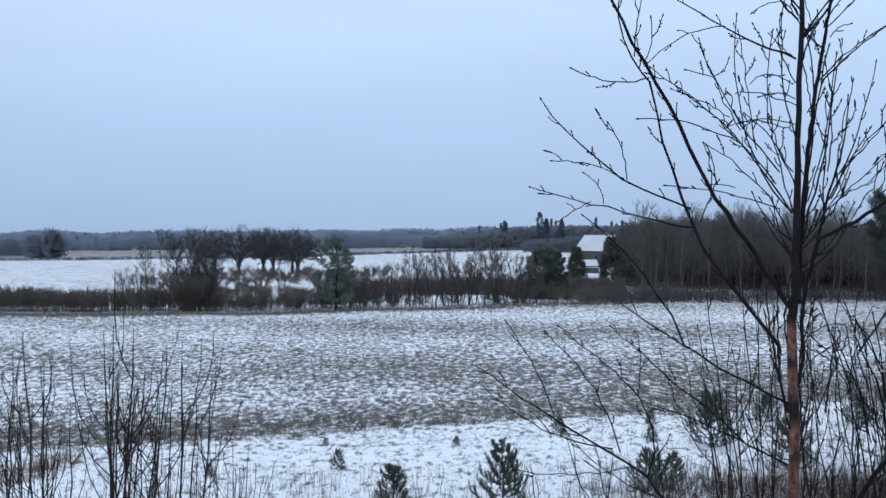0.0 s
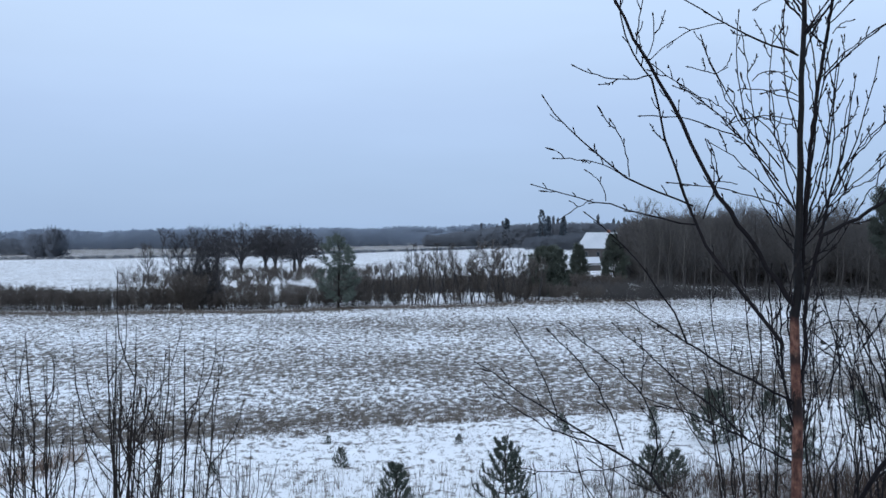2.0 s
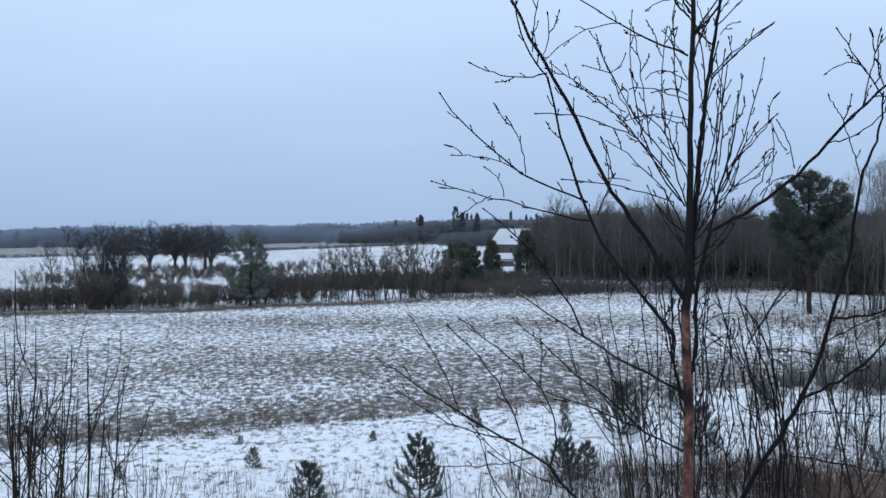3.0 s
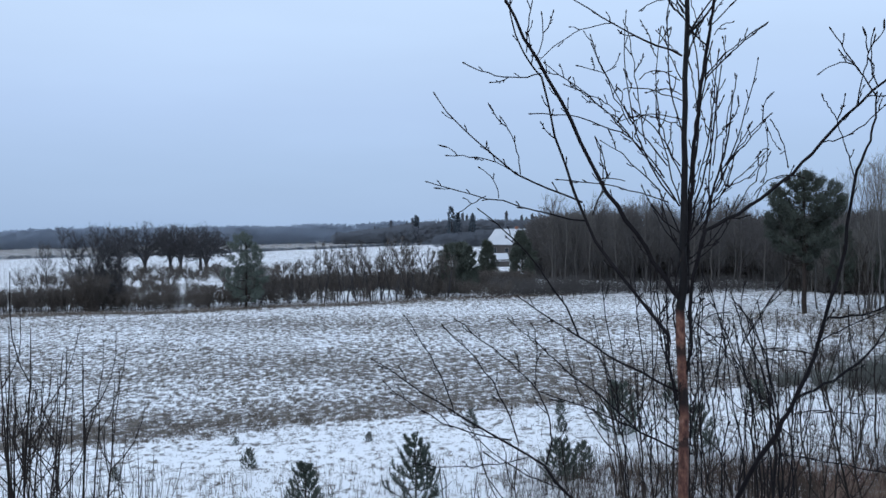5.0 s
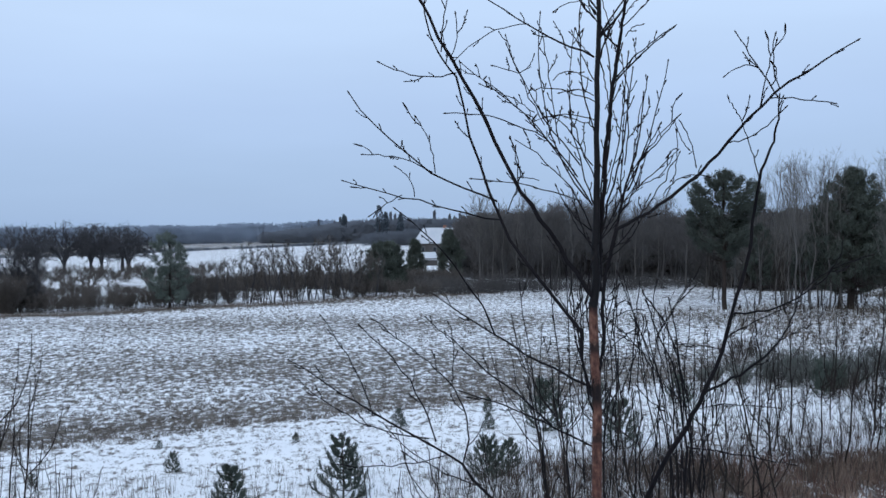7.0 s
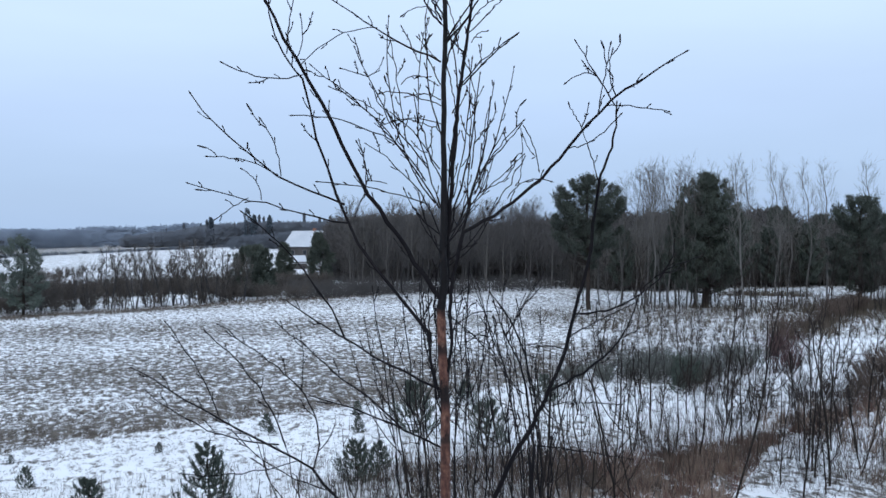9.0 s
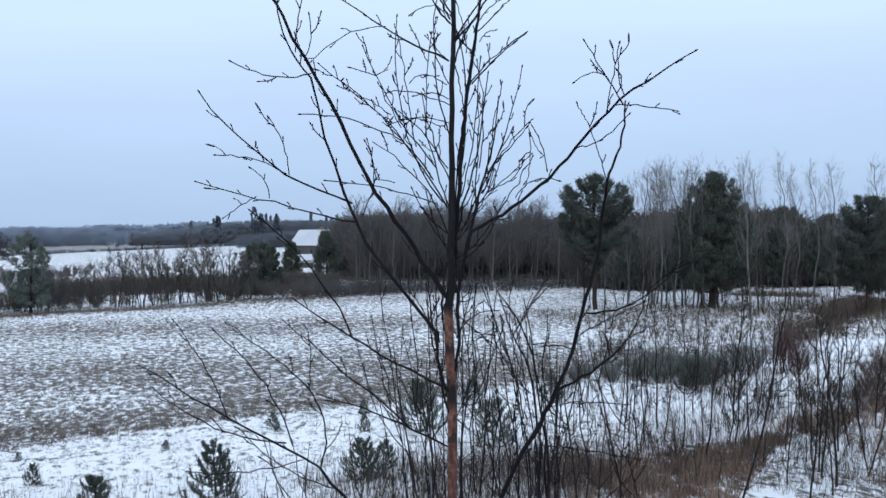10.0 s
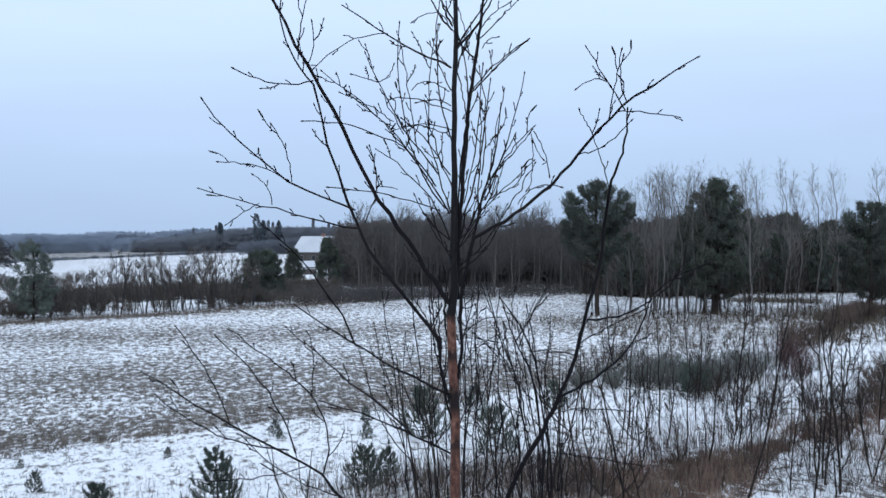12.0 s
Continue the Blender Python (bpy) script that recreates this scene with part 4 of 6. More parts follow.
limb(tree, (0.354, -0.143, 2.54), (0.343, -0.117, 2.567), (0.325, -0.091, 2.611), 0.0014, 0.0013)
limb(tree, (0.403, -0.192, 2.596), (0.482, -0.116, 2.603), (0.595, -0.041, 2.598), 0.0016, 0.0013)
limb(tree, (0.429, -0.191, 2.619), (0.409, -0.215, 2.674), (0.411, -0.239, 2.723), 0.0016, 0.0013)
limb(tree, (0.424, -0.192, 2.6), (0.394, -0.14, 2.672), (0.345, -0.087, 2.776), 0.0020, 0.0013)
limb(tree, (0.399, -0.16, 2.654), (0.372, -0.124, 2.689), (0.319, -0.09, 2.671), 0.0016, 0.0013)
limb(tree, (0.385, -0.172, 2.575), (0.39, -0.23, 2.651), (0.398, -0.289, 2.73), 0.0015, 0.0013)
limb(tree, (0.045, 0.001, 2.28), (0.079, 0.054, 2.402), (0.117, 0.107, 2.539), 0.0039, 0.0024)
limb(tree, (0.117, 0.107, 2.539), (0.132, 0.134, 2.637), (0.144, 0.161, 2.704), 0.0020, 0.0013)
limb(tree, (0.082, 0.053, 2.387), (0.152, 0.133, 2.564), (0.207, 0.212, 2.761), 0.0022, 0.0013)
limb(tree, (0.096, 0.085, 2.443), (0.157, 0.047, 2.525), (0.213, 0.008, 2.582), 0.0016, 0.0013)
limb(tree, (0.213, 0.008, 2.571), (0.236, -0.018, 2.519), (0.249, -0.045, 2.449), 0.0015, 0.0013)
limb(tree, (0.048, 0.061, 2.691), (0.125, -0.013, 2.762), (0.192, -0.087, 2.799), 0.0018, 0.0013)
limb(tree, (0.062, 0.064, 2.831), (0.094, 0.115, 2.896), (0.162, 0.167, 2.955), 0.0018, 0.0013)
limb(tree, (0.054, 0.002, 2.309), (0.068, 0.08, 2.458), (0.079, 0.16, 2.673), 0.0022, 0.0013)
limb(tree, (0.161, -0.097, 2.37), (0.196, -0.121, 2.409), (0.266, -0.146, 2.412), 0.0014, 0.0013)
limb(tree, (0.117, -0.078, 2.333), (0.161, 0.014, 2.392), (0.225, 0.106, 2.49), 0.0016, 0.0013)
limb(tree, (0.008, 0.001, 2.271), (0.062, 0.106, 2.476), (0.108, 0.212, 2.745), 0.0029, 0.0015)
limb(tree, (0.004, 0.021, 2.302), (0.019, -0.059, 2.51), (0.058, -0.138, 2.748), 0.0025, 0.0015)
limb(tree, (0.04, 0.022, 2.317), (0.087, -0.036, 2.421), (0.155, -0.093, 2.55), 0.0020, 0.0013)
limb(tree, (0.023, 0.023, 2.378), (0.052, -0.083, 2.522), (0.07, -0.189, 2.717), 0.0018, 0.0013)
limb(tree, (-0.003, 0.022, 2.333), (-0.045, -0.06, 2.451), (-0.078, -0.141, 2.634), 0.0020, 0.0013)
limb(tree, (-0.006, 0.024, 2.41), (-0.058, -0.084, 2.516), (-0.134, -0.192, 2.585), 0.0018, 0.0013)
limb(tree, (-0.013, 0.021, 2.271), (-0.086, 0.114, 2.414), (-0.227, 0.207, 2.543), 0.0020, 0.0013)
limb(tree, (-0.014, 0.005, 2.455), (-0.068, 0.133, 2.599), (-0.056, 0.265, 2.872), 0.0018, 0.0013)
limb(tree, (0.058, 0.003, 2.347), (0.128, 0.104, 2.411), (0.231, 0.206, 2.505), 0.0016, 0.0013)
limb(tree, (-0.405, -0.108, 2.751), (-0.403, -0.071, 2.839), (-0.384, -0.033, 2.951), 0.0018, 0.0013)
limb(tree, (-0.382, -0.109, 2.729), (-0.359, -0.148, 2.779), (-0.357, -0.186, 2.828), 0.0014, 0.0013)
limb(tree, (-0.008, -0.013, 1.695), (-0.166, 0.113, 1.743), (-0.406, 0.24, 1.804), 0.0029, 0.0015)
limb(tree, (-0.13, 0.088, 1.735), (-0.27, 0.215, 1.826), (-0.521, 0.345, 2.013), 0.0029, 0.0013)
limb(tree, (-0.021, 0.01, 1.832), (-0.051, 0.104, 1.968), (-0.079, 0.199, 2.187), 0.0034, 0.0015)
limb(tree, (-0.003, -0.012, 1.728), (0.014, 0.094, 1.968), (0.052, 0.197, 2.104), 0.0029, 0.0015)
limb(tree, (0.006, 0.046, 2.052), (0.085, 0.119, 1.98), (0.21, 0.19, 1.805), 0.0015, 0.0013)
limb(tree, (-0.009, -0, 2.222), (-0.048, -0.074, 2.301), (-0.069, -0.147, 2.382), 0.0018, 0.0013)
limb(tree, (-0.003, 0.001, 2.268), (0.081, 0.083, 2.365), (0.139, 0.166, 2.489), 0.0018, 0.0013)
limb(tree, (-0.003, 0, 2.239), (0.035, 0.112, 2.306), (0.062, 0.224, 2.386), 0.0018, 0.0013)
limb(tree, (-0.003, -0.001, 2.201), (0.085, 0.091, 2.272), (0.151, 0.183, 2.377), 0.0018, 0.0013)
limb(tree, (-0.003, 0, 2.242), (0.062, -0.098, 2.335), (0.1, -0.195, 2.436), 0.0018, 0.0013)
limb(tree, (-0.009, 0.001, 2.274), (-0.07, 0.017, 2.327), (-0.111, 0.034, 2.4), 0.0018, 0.0013)
limb(tree, (-0.004, -0.001, 2.189), (0.065, 0.02, 2.236), (0.115, 0.042, 2.308), 0.0018, 0.0013)
limb(tree, (-0.009, -0, 2.238), (-0.052, 0.056, 2.285), (-0.081, 0.113, 2.347), 0.0018, 0.0013)

limb(tree, (-0.013, 0.074, 1.143), (-0.204, 0.13, 1.382), (-0.394, 0.185, 1.598), 0.0059, 0.0040)
limb(tree, (-0.394, 0.185, 1.598), (-0.599, 0.188, 1.712), (-0.918, 0.192, 1.9), 0.0039, 0.0013)
limb(tree, (-0.492, 0.187, 1.67), (-0.676, 0.237, 1.694), (-0.908, 0.29, 1.817), 0.0024, 0.0013)
limb(tree, (-0.471, 0.186, 1.662), (-0.518, 0.115, 1.819), (-0.666, 0.045, 2.021), 0.0024, 0.0013)
limb(tree, (-0.392, 0.185, 1.595), (-0.378, 0.163, 1.743), (-0.425, 0.141, 1.846), 0.0024, 0.0020)
limb(tree, (-0.425, 0.141, 1.846), (-0.528, 0.093, 1.95), (-0.627, 0.045, 2.036), 0.0020, 0.0013)
limb(tree, (-0.661, 0.188, 1.736), (-0.716, 0.142, 1.905), (-0.789, 0.095, 2.041), 0.0020, 0.0013)
limb(tree, (-0.435, 0.186, 1.623), (-0.598, 0.259, 1.573), (-0.822, 0.334, 1.551), 0.0015, 0.0013)
limb(tree, (-0.353, 0.184, 1.535), (-0.509, 0.235, 1.587), (-0.636, 0.287, 1.678), 0.0018, 0.0013)
limb(tree, (-0.417, 0.141, 1.837), (-0.409, 0.118, 1.954), (-0.419, 0.095, 2.021), 0.0015, 0.0013)

sapling = thing("birch_sapling", BIRCH_FOOT, "forked bare sapling with several dark shoots", "sapling")
limb(sapling, (-0.012, 0.271, 1.006), (0.131, 0.158, 1.517), (0.227, 0.038, 1.735), 0.0080, 0.0065)
limb(sapling, (0.227, 0.038, 1.735), (0.28, 0.016, 1.851), (0.32, -0.006, 1.959), 0.0065, 0.0053)
limb(sapling, (0.32, -0.006, 1.959), (0.376, -0.026, 2.191), (0.413, -0.045, 2.432), 0.0053, 0.0036)
limb(sapling, (0.413, -0.045, 2.432), (0.444, -0.068, 2.527), (0.449, -0.091, 2.613), 0.0036, 0.0020)
limb(sapling, (0.408, -0.046, 2.41), (0.379, -0.069, 2.498), (0.36, -0.093, 2.54), 0.0015, 0.0013)
limb(sapling, (0.277, -0.009, 1.852), (0.401, 0.042, 1.911), (0.492, 0.094, 1.982), 0.0037, 0.0028)
limb(sapling, (0.492, 0.094, 1.982), (0.53, 0.121, 2.047), (0.565, 0.148, 2.137), 0.0023, 0.0015)
limb(sapling, (0.354, -0.004, 2.059), (0.459, -0.103, 2.091), (0.547, -0.201, 2.185), 0.0028, 0.0014)
limb(sapling, (0.541, -0.201, 2.181), (0.555, -0.226, 2.209), (0.558, -0.25, 2.254), 0.0015, 0.0013)
limb(sapling, (0.511, -0.102, 2.131), (0.547, -0.201, 2.182), (0.607, -0.3, 2.22), 0.0015, 0.0013)
limb(sapling, (0.332, -0.006, 1.995), (0.422, 0.07, 2.03), (0.548, 0.146, 2.077), 0.0019, 0.0013)
limb(sapling, (0.261, -0.01, 1.806), (0.336, 0.09, 1.799), (0.506, 0.189, 1.773), 0.0014, 0.0013)
limb(sapling, (0.23, -0.012, 1.703), (0.359, -0.112, 1.709), (0.457, -0.212, 1.711), 0.0017, 0.0013)
limb(sapling, (0.167, 0.272, 1.021), (0.253, 0.234, 1.528), (0.211, 0.192, 1.904), 0.0056, 0.0028)
limb(sapling, (0.211, 0.192, 1.904), (0.169, 0.169, 1.99), (0.128, 0.147, 2.106), 0.0024, 0.0015)
limb(sapling, (0.271, 0.371, 0.976), (0.28, 0.333, 1.518), (0.252, 0.29, 1.804), 0.0046, 0.0023)
limb(sapling, (0.252, 0.29, 1.804), (0.216, 0.244, 1.964), (0.155, 0.196, 2.07), 0.0022, 0.0015)
limb(sapling, (0.323, 0.371, 0.975), (0.322, 0.385, 1.593), (0.333, 0.391, 1.857), 0.0037, 0.0014)
limb(sapling, (0.116, 0.47, 0.933), (0.196, 0.485, 1.571), (0.209, 0.491, 1.862), 0.0037, 0.0014)
limb(sapling, (0.023, 0.371, 0.978), (0.14, 0.437, 1.673), (0.125, 0.495, 2.009), 0.0037, 0.0014)
limb(sapling, (0.076, 0.389, 1.772), (0.132, 0.417, 1.909), (0.161, 0.444, 1.986), 0.0019, 0.0013)
limb(sapling, (0.013, 0.272, 1.023), (0.027, 0.337, 1.677), (0.026, 0.397, 2.116), 0.0032, 0.0014)
limb(sapling, (0.085, 0.388, 1.736), (0.067, 0.442, 1.871), (0.078, 0.497, 2.101), 0.0022, 0.0015)
limb(sapling, (0.099, 0.389, 1.772), (0.125, 0.443, 1.942), (0.144, 0.497, 2.109), 0.0026, 0.0014)
limb(sapling, (0.106, 0.395, 2.018), (0.18, 0.341, 1.866), (0.209, 0.288, 1.72), 0.0014, 0.0022)
limb(sapling, (0.142, 0.397, 2.089), (0.224, 0.343, 1.952), (0.252, 0.29, 1.804), 0.0014, 0.0024)
limb(sapling, (0.177, 0.294, 1.967), (0.225, 0.246, 2.056), (0.263, 0.198, 2.134), 0.0014, 0.0013)
limb(sapling, (0.121, 0.39, 1.807), (0.161, 0.339, 1.762), (0.192, 0.289, 1.754), 0.0015, 0.0015)
limb(sapling, (0.341, 0.371, 0.975), (0.326, 0.432, 1.473), (0.356, 0.491, 1.824), 0.0032, 0.0014)
limb(sapling, (0.441, 0.093, 1.924), (0.43, 0.119, 1.992), (0.432, 0.146, 2.071), 0.0019, 0.0015)
limb(sapling, (0.481, 0.094, 1.971), (0.531, 0.144, 1.989), (0.591, 0.195, 2.007), 0.0015, 0.0013)
limb(sapling, (0.211, 0.193, 1.95), (0.272, 0.143, 1.956), (0.327, 0.093, 1.952), 0.0013, 0.0015)
limb(sapling, (0.252, 0.272, 1.02), (0.226, 0.264, 1.758), (0.18, 0.245, 2.032), 0.0030, 0.0015)
limb(sapling, (0.292, 0.321, 0.997), (0.266, 0.313, 1.731), (0.213, 0.296, 2.078), 0.0032, 0.0015)
limb(sapling, (0.209, 0.272, 1.02), (0.193, 0.239, 1.763), (0.136, 0.195, 2.037), 0.0028, 0.0015)
limb(sapling, (0.039, 0.272, 1.022), (0.034, 0.314, 1.751), (0.055, 0.345, 2.032), 0.0028, 0.0014)
limb(sapling, (0.085, 0.321, 1), (0.058, 0.361, 1.654), (0.062, 0.392, 1.878), 0.0026, 0.0014)
limb(sapling, (0.309, 0.321, 0.997), (0.332, 0.311, 1.645), (0.368, 0.29, 1.803), 0.0026, 0.0014)
limb(sapling, (0.127, 0.321, 0.999), (0.173, 0.31, 1.612), (0.194, 0.29, 1.805), 0.0026, 0.0015)
limb(sapling, (0.177, 0.294, 1.959), (0.234, 0.246, 2.065), (0.288, 0.198, 2.167), 0.0014, 0.0013)
limb(sapling, (0.194, 0.292, 1.89), (0.171, 0.32, 2.025), (0.183, 0.348, 2.126), 0.0015, 0.0013)
limb(sapling, (-0.066, 0.47, 0.935), (-0.105, 0.535, 1.599), (-0.165, 0.593, 1.928), 0.0024, 0.0013)
limb(sapling, (-0.112, 0.47, 0.936), (-0.188, 0.536, 1.637), (-0.271, 0.595, 2.004), 0.0022, 0.0013)
limb(sapling, (-0.157, 0.47, 0.936), (-0.208, 0.533, 1.508), (-0.243, 0.588, 1.703), 0.0020, 0.0013)
limb(sapling, (-0.049, 0.374, 1.132), (-0.109, 0.343, 1.774), (-0.136, 0.317, 2.191), 0.0028, 0.0014)
limb(sapling, (-0.063, 0.681, 1.009), (-0.069, 0.668, 1.718), (-0.088, 0.646, 2.215), 0.0028, 0.0014)
limb(sapling, (-0.022, 0.746, 0.988), (-0.032, 0.73, 1.634), (-0.036, 0.712, 2.084), 0.0025, 0.0014)
limb(sapling, (0.03, 0.658, 1.029), (0.073, 0.661, 1.799), (0.085, 0.647, 2.179), 0.0025, 0.0014)
limb(sapling, (0.272, 0.94, 0.946), (0.23, 0.865, 1.697), (0.086, 0.751, 2.138), 0.0035, 0.0015)
limb(sapling, (0.26, 0.989, 0.925), (0.208, 0.962, 1.679), (0.116, 0.917, 2.111), 0.0033, 0.0015)
limb(sapling, (0.219, 0.961, 1.738), (0.25, 1.016, 1.889), (0.312, 1.08, 2.034), 0.0016, 0.0013)
limb(sapling, (0.226, 0.963, 1.719), (0.172, 0.886, 1.845), (0.04, 0.784, 1.929), 0.0015, 0.0013)
limb(sapling, (-0.103, 0.617, 1.03), (-0.193, 0.603, 1.723), (-0.242, 0.596, 2.107), 0.0028, 0.0014)
limb(sapling, (-0.144, 0.613, 1.468), (-0.179, 0.661, 1.751), (-0.171, 0.72, 1.949), 0.0016, 0.0013)
limb(sapling, (0.298, 0.948, 0.945), (0.305, 0.965, 1.605), (0.268, 0.961, 1.994), 0.0028, 0.0014)
limb(sapling, (0.331, 0.855, 0.986), (0.32, 0.917, 1.616), (0.361, 0.99, 1.993), 0.0028, 0.0014)
limb(sapling, (0.144, 0.797, 0.987), (0.163, 0.867, 1.54), (0.139, 0.916, 1.742), 0.0023, 0.0013)
limb(sapling, (0.086, 0.779, 0.988), (0.111, 0.746, 1.527), (0.138, 0.706, 1.721), 0.0023, 0.0013)

# ---- far woods, stuff of many small trees ----
def woods(name, seed, outline, count, low_h, high_h, mat, label, conifer=0.0, per=16, wide=0.32, thick=0.35, start=1.0, fine=1.0):
    """Many small far trees between two lines of (x, y)."""
    np.random.seed(seed)
    (ax, ay), (bx, by), deep = outline
    st = Sticks()
    for i in range(count):
        t, d = np.random.random(), np.random.random() * deep
        x, y = ax + (bx - ax) * t, ay + (by - ay) * t + d
        h = np.random.uniform(low_h, high_h) * (0.85 + 0.3 * noise.noise((x * 0.02, y * 0.02, seed))) * (start + (1 - start) * min(1, 2.2 * t))
        z = float(land(x, y))
        if np.random.random() < conifer:
            zz = np.random.uniform(0.08, 1.0, per * 2)
            a = np.random.uniform(0, 6.28, per * 2)
            p = np.stack([np.full(per * 2, x), np.full(per * 2, y), z + h * 1.12 * zz], -1)
            d3 = np.stack([np.cos(a), np.sin(a), np.full(per * 2, 0.05)], -1)
            st.spikes(p, d3, h * 0.2 * (1.08 - zz), h * 0.16)
            st.spikes([[x, y, z]], [[0, 0, 1]], h * 1.18, h * 0.09)
        else:
            a, s, r = np.random.uniform(0, 6.28, per), np.random.uniform(0.03, 0.94, per), np.sqrt(np.random.random(per))
            reach = wide * h * r * np.sqrt(np.clip(1 - ((s - 0.5) / 0.5) ** 2, 0.05, 1))
            p = np.stack([x + reach * np.cos(a), y + reach * np.sin(a), z + h * s * 0.85], -1)
            d3 = np.stack([np.cos(a) * 0.6 + np.random.normal(0, 0.4, per), np.sin(a) * 0.6, np.random.uniform(0.1, 1, per)], -1)
            st.spikes(p, d3, fine * h * np.random.uniform(0.12, 0.26, per), thick * np.random.uniform(0.6, 1.4, per) * h / 10)
            st.spikes([[x, y, z]], [[np.random.normal(0, 0.04), 0, 1]], h * 0.8, h * 0.035)
    ob = part(name, st, mat)
    tagged(ob, label, "woods", kind="stuff")


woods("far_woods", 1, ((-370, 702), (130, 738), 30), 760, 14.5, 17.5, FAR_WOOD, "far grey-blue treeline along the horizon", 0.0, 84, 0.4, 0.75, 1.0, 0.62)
woods("far_woods", 2, ((-270, 502), (10, 520), 20), 330, 7.5, 14.0, FAR_WOOD, "far tree belt behind the brown field, haze in its pale colour", 0.0, 130, 0.42, 0.5, 1.0, 0.6)
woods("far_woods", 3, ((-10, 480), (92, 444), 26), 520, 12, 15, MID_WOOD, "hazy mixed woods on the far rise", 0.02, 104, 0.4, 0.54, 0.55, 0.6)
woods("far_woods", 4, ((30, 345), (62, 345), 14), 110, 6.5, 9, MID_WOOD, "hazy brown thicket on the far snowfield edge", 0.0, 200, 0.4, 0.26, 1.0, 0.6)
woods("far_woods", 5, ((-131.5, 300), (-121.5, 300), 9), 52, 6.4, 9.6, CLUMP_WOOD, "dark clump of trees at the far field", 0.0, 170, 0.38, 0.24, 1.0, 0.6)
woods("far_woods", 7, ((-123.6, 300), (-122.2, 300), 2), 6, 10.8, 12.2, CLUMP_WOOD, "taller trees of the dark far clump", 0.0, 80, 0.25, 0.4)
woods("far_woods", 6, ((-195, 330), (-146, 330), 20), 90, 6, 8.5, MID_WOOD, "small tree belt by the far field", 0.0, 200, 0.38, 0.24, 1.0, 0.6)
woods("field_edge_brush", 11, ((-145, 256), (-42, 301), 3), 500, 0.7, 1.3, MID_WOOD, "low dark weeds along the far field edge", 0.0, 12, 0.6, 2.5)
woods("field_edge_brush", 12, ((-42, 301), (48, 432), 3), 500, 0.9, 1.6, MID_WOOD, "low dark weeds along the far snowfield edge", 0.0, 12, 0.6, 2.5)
for k, (x, y, h) in enumerate(((46, 455, 17.5), (49.5, 460, 14.3), (56, 455, 14.0), (30, 470, 13.5))):
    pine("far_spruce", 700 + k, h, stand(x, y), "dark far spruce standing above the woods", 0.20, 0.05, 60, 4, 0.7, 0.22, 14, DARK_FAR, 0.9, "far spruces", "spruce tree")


# ---- the farmhouse ----
def farmhouse():
    ob = thing("farmhouse", stand(33.6, 205.5, -46), "old timber farmhouse with a snow-covered roof", "house")
    half, eave, ridge = 3.3, 3.2, 6.2
    part("wall", box(bmesh.new(), 7.6, 2 * half, eave + 0.1, 0, 0, eave / 2), HOUSE_WALL, ob)
    for side in (-1, 1):
        bm = bmesh.new()
        v = [bm.verts.new((side * 3.8, k, z)) for k, z in ((-half, eave), (0, ridge - 0.1), (half, eave))]
        bm.faces.new(v)
        r = bmesh.ops.extrude_face_region(bm, geom=bm.faces[:])
        bmesh.ops.translate(bm, verts=[q for q in r["geom"] if isinstance(q, bmesh.types.BMVert)], vec=(-side * 0.12, 0, 0))
        bmesh.ops.recalc_face_normals(bm, faces=bm.faces)
        part("gable", bm, HOUSE_WALL, ob)
    pitch = math.degrees(math.atan2(ridge - eave, half))
    slope = math.hypot(ridge - eave, half) + 0.5
    for side in (-1, 1):
        bm = bmesh.new()
        mid = 0.5 * slope - 0.02
        up = pose(0, side * mid * math.cos(radians(pitch)), ridge - mid * math.sin(radians(pitch)) + 0.12, side * -pitch, 0, 0)
        bmesh.ops.create_cube(bm, size=1, matrix=up @ Matrix.Diagonal((8.4, slope, 0.2, 1)))
        bmesh.ops.bevel(bm, geom=bm.edges, offset=0.06, segments=2, affect="EDGES")
        part("roof_slope", bm, ROOF_SNOW, ob, "roof slope under snow")
    part("chimney", box(bmesh.new(), 0.55, 0.55, 1.0, 1.6, 0.1, ridge + 0.2), BRICK, ob)
    for x in (-1.7, 1.5):
        w = part("window", box(bmesh.new(), 1.0, 0.10, 1.1, x, -half - 0.02, 1.8), TRIM, ob)
        part("pane", box(bmesh.new(), 0.78, 0.06, 0.88, x, -half - 0.06, 1.8), GLASS, w)
    shed = thing("shed", stand(24.4, 160, 10), "low timber shed with a snow-covered roof", "shed")
    part("wall", box(bmesh.new(), 2.6, 2.0, 1.3, 0, 0, 0.6), HOUSE_WALL, shed)
    bm = bmesh.new()
    bmesh.ops.create_cube(bm, size=1, matrix=pose(0, -0.05, 1.6, 33, 0, 0) @ Matrix.Diagonal((3.1, 2.3, 0.16, 1)))
    bmesh.ops.bevel(bm, geom=bm.edges, offset=0.05, segments=2, affect="EDGES")
    part("roof", bm, ROOF_SNOW, shed, "sloping roof under snow")
    part("door", box(bmesh.new(), 0.7, 0.08, 0.9, 0.6, -1.03, 0.45), HOUSE_WALL, shed)


farmhouse()

